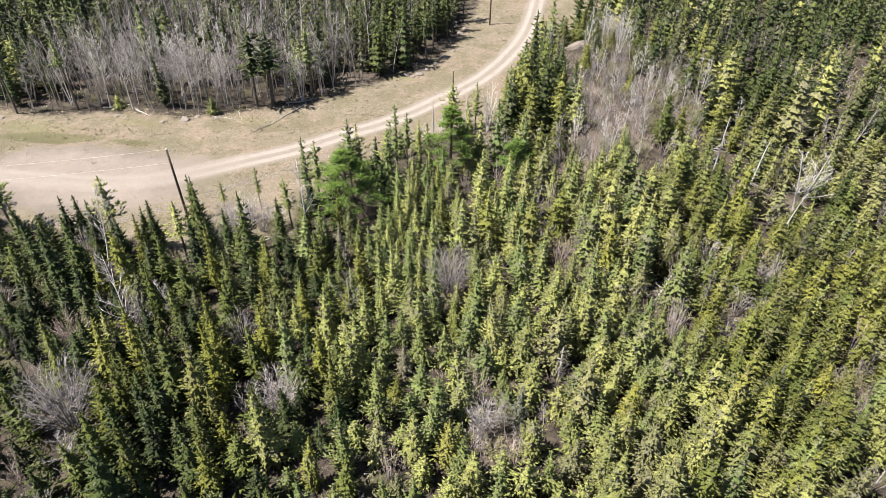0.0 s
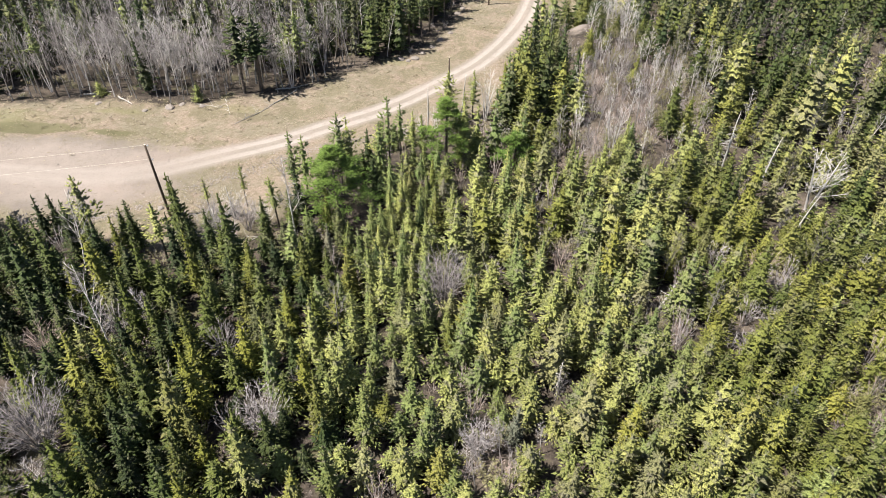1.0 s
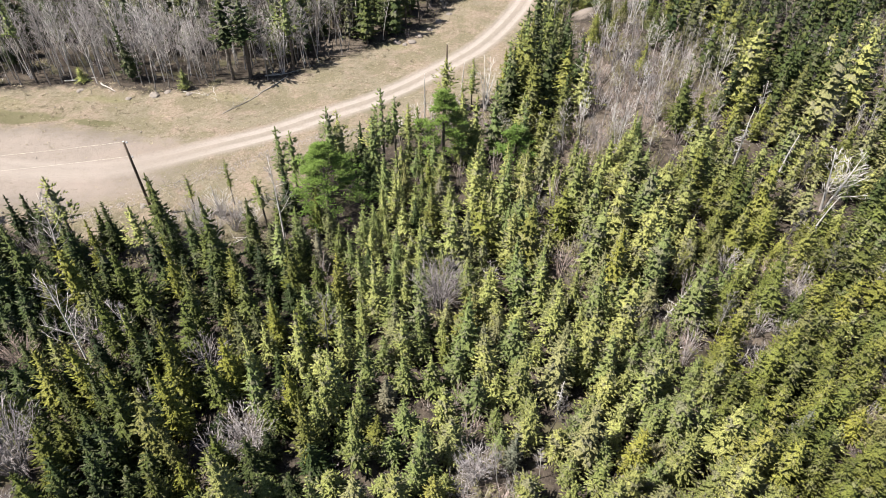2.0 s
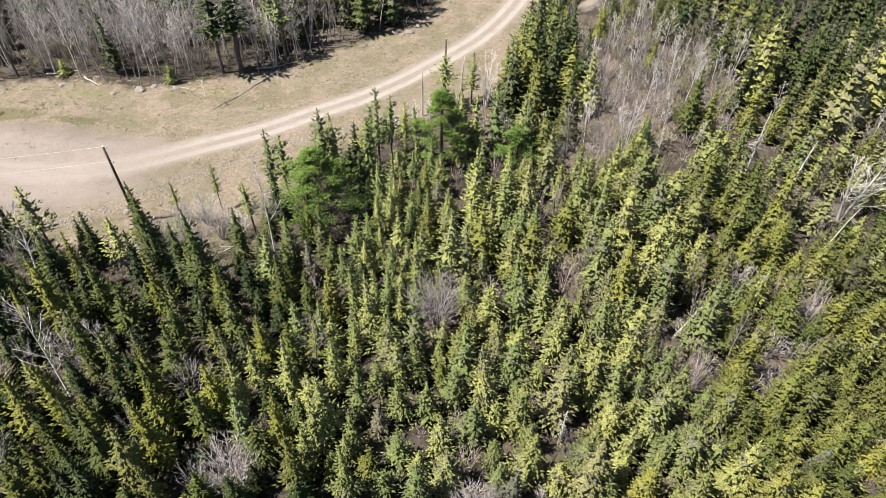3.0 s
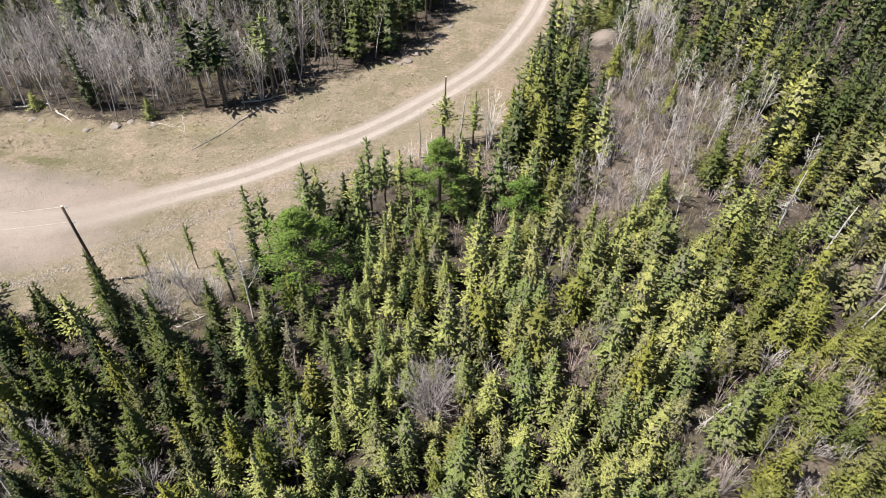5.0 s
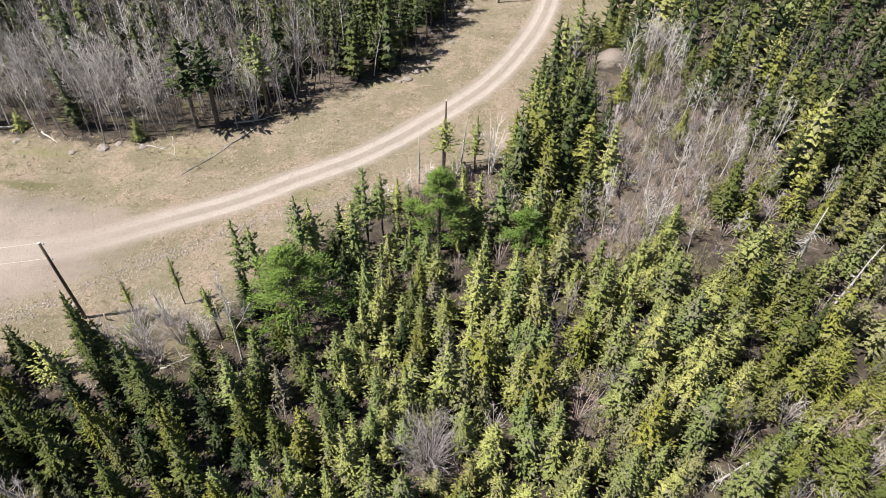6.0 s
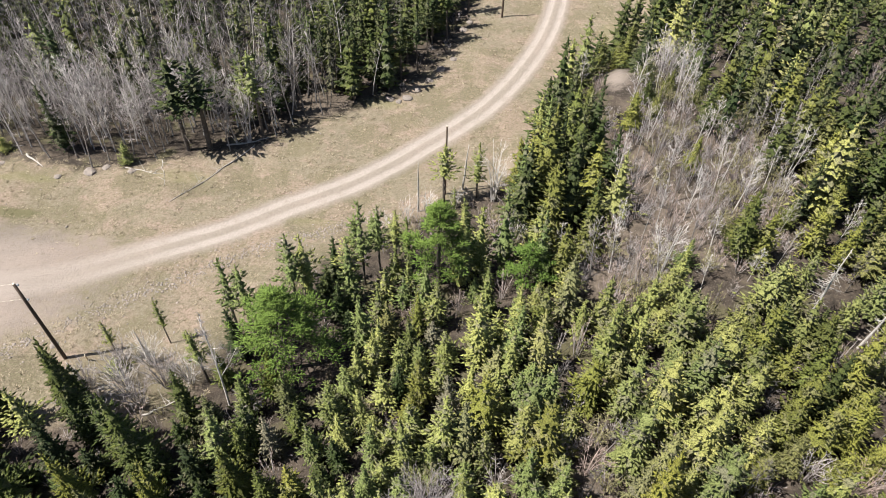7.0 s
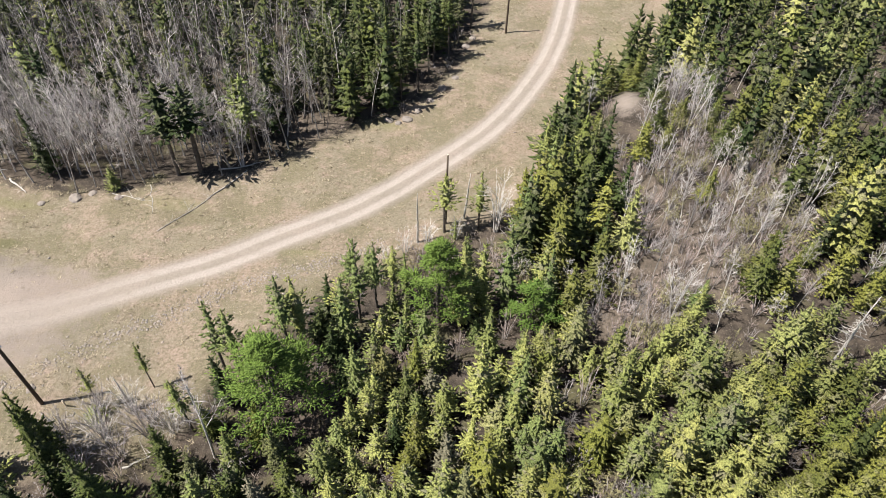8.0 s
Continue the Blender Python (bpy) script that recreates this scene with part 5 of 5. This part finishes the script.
# ---------------------------------------------------------------- poles and wires
def pole(x, y, h, lean=(0, 0), wired=False, k=1.0):
    root = new("utility_pole")
    s = Soup()
    s.tube([(0, 0, -0.5), (0, 0, 0.35 * h), (0, 0, 0.7 * h), (0, 0, h)], [0.15 * k, 0.14 * k, 0.12 * k, 0.105 * k], 10)
    part("shaft", s.arrays(), POLE_WOOD, root)
    s = Soup()
    s.tube([(0, 0, h), (0, 0, h + 0.03)], [0.100 * k, 0.092 * k], 10)
    part("cap", s.arrays(), CUT_WOOD, root, "pale sawn top")
    for z in ((h - 0.12, h - 1.75) if wired else ()):
        s = Soup()
        s.tube([(0.1, 0, z), (0.28, 0, z + 0.02)], [0.02, 0.02], 6)
        s.tube([(0.28, 0, z - 0.06), (0.28, 0, z + 0.02), (0.28, 0, z + 0.12)], [0.06, 0.075, 0.04], 8)
        part("insulator", s.arrays(), PORCELAIN, root, "small grey insulator on a bracket")
    root.matrix_basis = pose(x, y, level_at(x, y), lean[0], lean[1], 0)
    return tagged(root, "dark creosoted wooden utility pole without crossarm", "utility pole", "poles along the track")


pole(-29.5, 60.7, 9.0, (0, -2), True)
pole(-0.05, 83.2, 8.4, k=0.8)
pole(6.0, 123.2, 9.0)
pole(-70.0, 52.6, 9.0)
for z0, y0 in ((8.95, 60.72), (7.3, 60.72)):
    a, b = Vector((-29.8, y0, z0 + level_at(-29.5, 60.7))), Vector((-70.0, 52.6, z0 + level_at(-70, 52.6)))
    s = Soup()
    s.tube([a.lerp(b, t) - Vector((0, 0, 4 * 0.6 * t * (1 - t))) for t in np.linspace(0, 1, 25)], [0.009] * 25, 5)
    wire = new("wire", mesh_from("wire", *s.arrays(), WIRE_METAL))
    tagged(wire, "pale bare overhead wire strung from the pole", "wire", "overhead wires")


# ---------------------------------------------------------------- stones, logs, stakes, grass
def boulder(seed, r, flat=0.65):
    """An uneven faceted stone."""
    rng = random.Random(seed)
    bm = bmesh.new()
    bmesh.ops.create_icosphere(bm, subdivisions=2, radius=r)
    shift = Vector((rng.uniform(0, 50), rng.uniform(0, 50), rng.uniform(0, 50)))
    for v in bm.verts:
        d = noise.noise(v.co / r * 0.9 + shift) * 0.45 + noise.noise(v.co / r * 2.3 + shift) * 0.18
        v.co *= 1 + d
        v.co.z *= flat
    me = bpy.data.meshes.new("boulder")
    bm.to_mesh(me)
    bm.free()
    me.materials.append(STONE)
    return me


BOULDERS = [(-5.6, 100.9, 0.6), (-4.6, 102.8, 0.5), (-37.7, 84.0, 0.7), (-36.2, 84.9, 0.45), (-33.2, 84.3, 0.45), (-2.0, 108.4, 0.6), (-0.4, 110.8, 0.5),
            (0.6, 119.2, 0.6), (1.4, 121.6, 0.5), (-3.2, 105.6, 0.5), (-47.6, 84.6, 0.45), (-40.6, 82.9, 0.4), (-63.5, 82.4, 0.7), (-31.0, 61.9, 0.4), (-6.6, 100.2, 0.4), (-7.8, 100.6, 0.5)]
for i, (x, y, r) in enumerate(BOULDERS):
    ob = new("boulder", boulder(20 + i, r))
    ob.matrix_basis = pose(x, y, level_at(x, y) - 0.1 * r, 0, 0, 71 * i)
    tagged(ob, "pale pinkish-grey weathered boulder half sunk in grass", "boulder", "boulders at the woods' edge")


def log(name, a, b, r, material, label, branches=0, seed=1):
    """A fallen trunk that lies on the ground from a to b."""
    rng = random.Random(seed)
    root = new(name)
    n = 9
    pts = []
    for t in np.linspace(0, 1, n):
        x, y = a[0] + (b[0] - a[0]) * t + rng.uniform(-0.1, 0.1), a[1] + (b[1] - a[1]) * t + rng.uniform(-0.1, 0.1)
        pts.append(Vector((x, y, level_at(x, y) + r * 0.7)))
    s = Soup()
    s.tube(pts, [r * (1.0 - 0.65 * t) for t in np.linspace(0, 1, n)], 6)
    root.matrix_basis = Matrix.Identity(4)
    part("trunk", s.arrays(), material, root)
    if branches:
        s = Soup()
        for _ in range(branches):
            p = pts[0].lerp(pts[-1], rng.uniform(0.1, 0.95))
            s.tube([p, p + Vector((rng.uniform(-0.9, 0.9), rng.uniform(-0.9, 0.9), rng.uniform(0.1, 0.8)))], [0.03, 0.01], 3)
        part("branchwork", s.arrays(), material, root)["kind"] = "stuff"
    return tagged(root, label, "log")


log("fallen_log", (-21.6, 90.0), (-27.6, 79.6), 0.085, BARK_GREY, "long grey fallen trunk lying out into the clearing", 14, 3)
log("fallen_log", (-34.1, 84.9), (-29.6, 83.9), 0.045, DEAD_WOOD, "thin bleached fallen trunk on dry grass", 4, 4)
log("fallen_log", (-30.9, 86.6), (-28.9, 82.2), 0.04, DEAD_WOOD, "thin bleached fallen trunk on dry grass", 3, 5)
log("fallen_log", (-45.4, 86.0), (-42.7, 84.2), 0.12, DEAD_WOOD, "bleached fallen log at the woods' edge", 3, 6)
log("fallen_log", (-18.6, 96.4), (-14.6, 95.8), 0.12, BARK_DARK, "dark fallen trunk under the trees", 6, 7)
log("fallen_log", (-24.6, 89.6), (-20.0, 91.6), 0.10, DEAD_WOOD, "bleached fallen trunk under bare trees", 6, 8)
log("fallen_log", (-50.6, 86.8), (-46.4, 87.6), 0.10, DEAD_WOOD, "bleached fallen trunk under bare trees", 6, 9)
log("fallen_log", (28.0, 52.6), (32.2, 54.8), 0.09, DEAD_WOOD, "bleached fallen trunk between firs", 5, 10)
log("fallen_log", (-21.4, 56.0), (-18.6, 57.8), 0.08, DEAD_WOOD, "bleached fallen trunk by the alders", 6, 12)
s = Soup()
s.tube([(0, 0, -0.2), (0.02, 0, 0.5), (0.05, 0, 0.95)], [0.07, 0.065, 0.055], 6)
stake = new("stake", mesh_from("stake", *s.arrays(), CUT_WOOD))
stake.matrix_basis = pose(-27.75, 60.75, level_at(-27.75, 60.75), 10, 6, 0)
tagged(stake, "short pale cut stake beside the pole", "stake")

# rubble along the bank
BANK = smooth([(-46, 58.6), (-40, 59.2), (-36, 60.2), (-33.4, 61.9), (-30.3, 64.4), (-27, 67.2), (-23.9, 69.4), (-19.9, 72.3), (-15.9, 74.8), (-11.6, 76.8), (-6, 80.2)], 0.5)
rng = random.Random(77)
stones = []
base_stones = []
for i in range(6):
    me = boulder(60 + i, 1.0)
    v = np.empty(len(me.vertices) * 3, np.float32)
    me.vertices.foreach_get("co", v)
    bm = bmesh.new()
    bmesh.ops.create_icosphere(bm, subdivisions=1, radius=1.0)
    shape = random.Random(i)
    q = np.array([(p.co * shape.uniform(0.7, 1.2))[:] for p in bm.verts], np.float32) * np.array((1, 0.8, 0.6), np.float32)
    f = np.array([[c.index for c in face.verts] for face in bm.faces], np.int32)
    bm.free()
    bpy.data.meshes.remove(me)
    base_stones.append({"stone": (q, f)})
for _ in range(2200):
    p = BANK[rng.randrange(len(BANK))]
    off = rng.gauss(0, 0.42) * (1 if rng.random() < 0.8 else 3)
    r = 0.04 + 0.11 * rng.random() ** 2.2
    stones.append(("stone", rng.randrange(6), p[0] + off * 0.55 + rng.uniform(-0.4, 0.4), p[1] - off * 0.8 + rng.uniform(-0.4, 0.4), (r, r, r), rng.uniform(0, 6.28), 0.5))
for _ in range(260):
    x, y = rng.uniform(-55, 10), rng.uniform(60, 100)
    if openness([x], [y])[0] > 0.5 and abs(road_side([x], [y])[0]) > 1.5:
        r = 0.05 + 0.12 * rng.random() ** 2
        stones.append(("stone", rng.randrange(6), x, y, (r, r, r), rng.uniform(0, 6.28), 0.5))
stuff("rubble", "loose grey and pinkish stones along the bank", "stones", stones, {"stone": base_stones}, (("stone", STONE),))

# dry grass
tufts = []
for i in range(6):
    s, r2 = Soup(), random.Random(900 + i)
    for _ in range(9):
        a, d = r2.uniform(0, 6.28), r2.uniform(0.12, 0.32)
        s.blade((math.cos(a) * d * 0.3, math.sin(a) * d * 0.3, -0.02), (math.cos(a) * d, math.sin(a) * d, r2.uniform(0.03, 0.12)), 0.08, r2)
    tufts.append({"blade": s.arrays()})
places, xs, ys = [], np.array([rng.uniform(-68, 34) for _ in range(42000)]), np.array([rng.uniform(55, 140) for _ in range(42000)])
clear_of = openness(xs, ys)
away = np.abs(road_side(xs, ys))
sandy = sandiness(xs, ys)
patch = np.sin(0.5 * xs + 0.2 * ys) * np.sin(0.43 * ys - 0.3 * xs) + 0.6 * np.sin(1.7 * xs) * np.sin(1.9 * ys)
for x, y, c, d, q, m in zip(xs, ys, clear_of, away, sandy, patch):
    if c > -1.5 and d > 1.9 and (q < -0.5 or rng.random() < 0.06) and rng.random() < 0.5 + 0.4 * m:
        k = rng.uniform(0.6, 1.5)
        places.append(("tuft", rng.randrange(6), x, y, (k, k, k * rng.uniform(0.6, 1.2)), rng.uniform(0, 6.28), 0.5))
stuff("dry_grass", "tufts of straw-coloured dry grass", "grass", places, {"tuft": tufts}, (("blade", STRAW),))
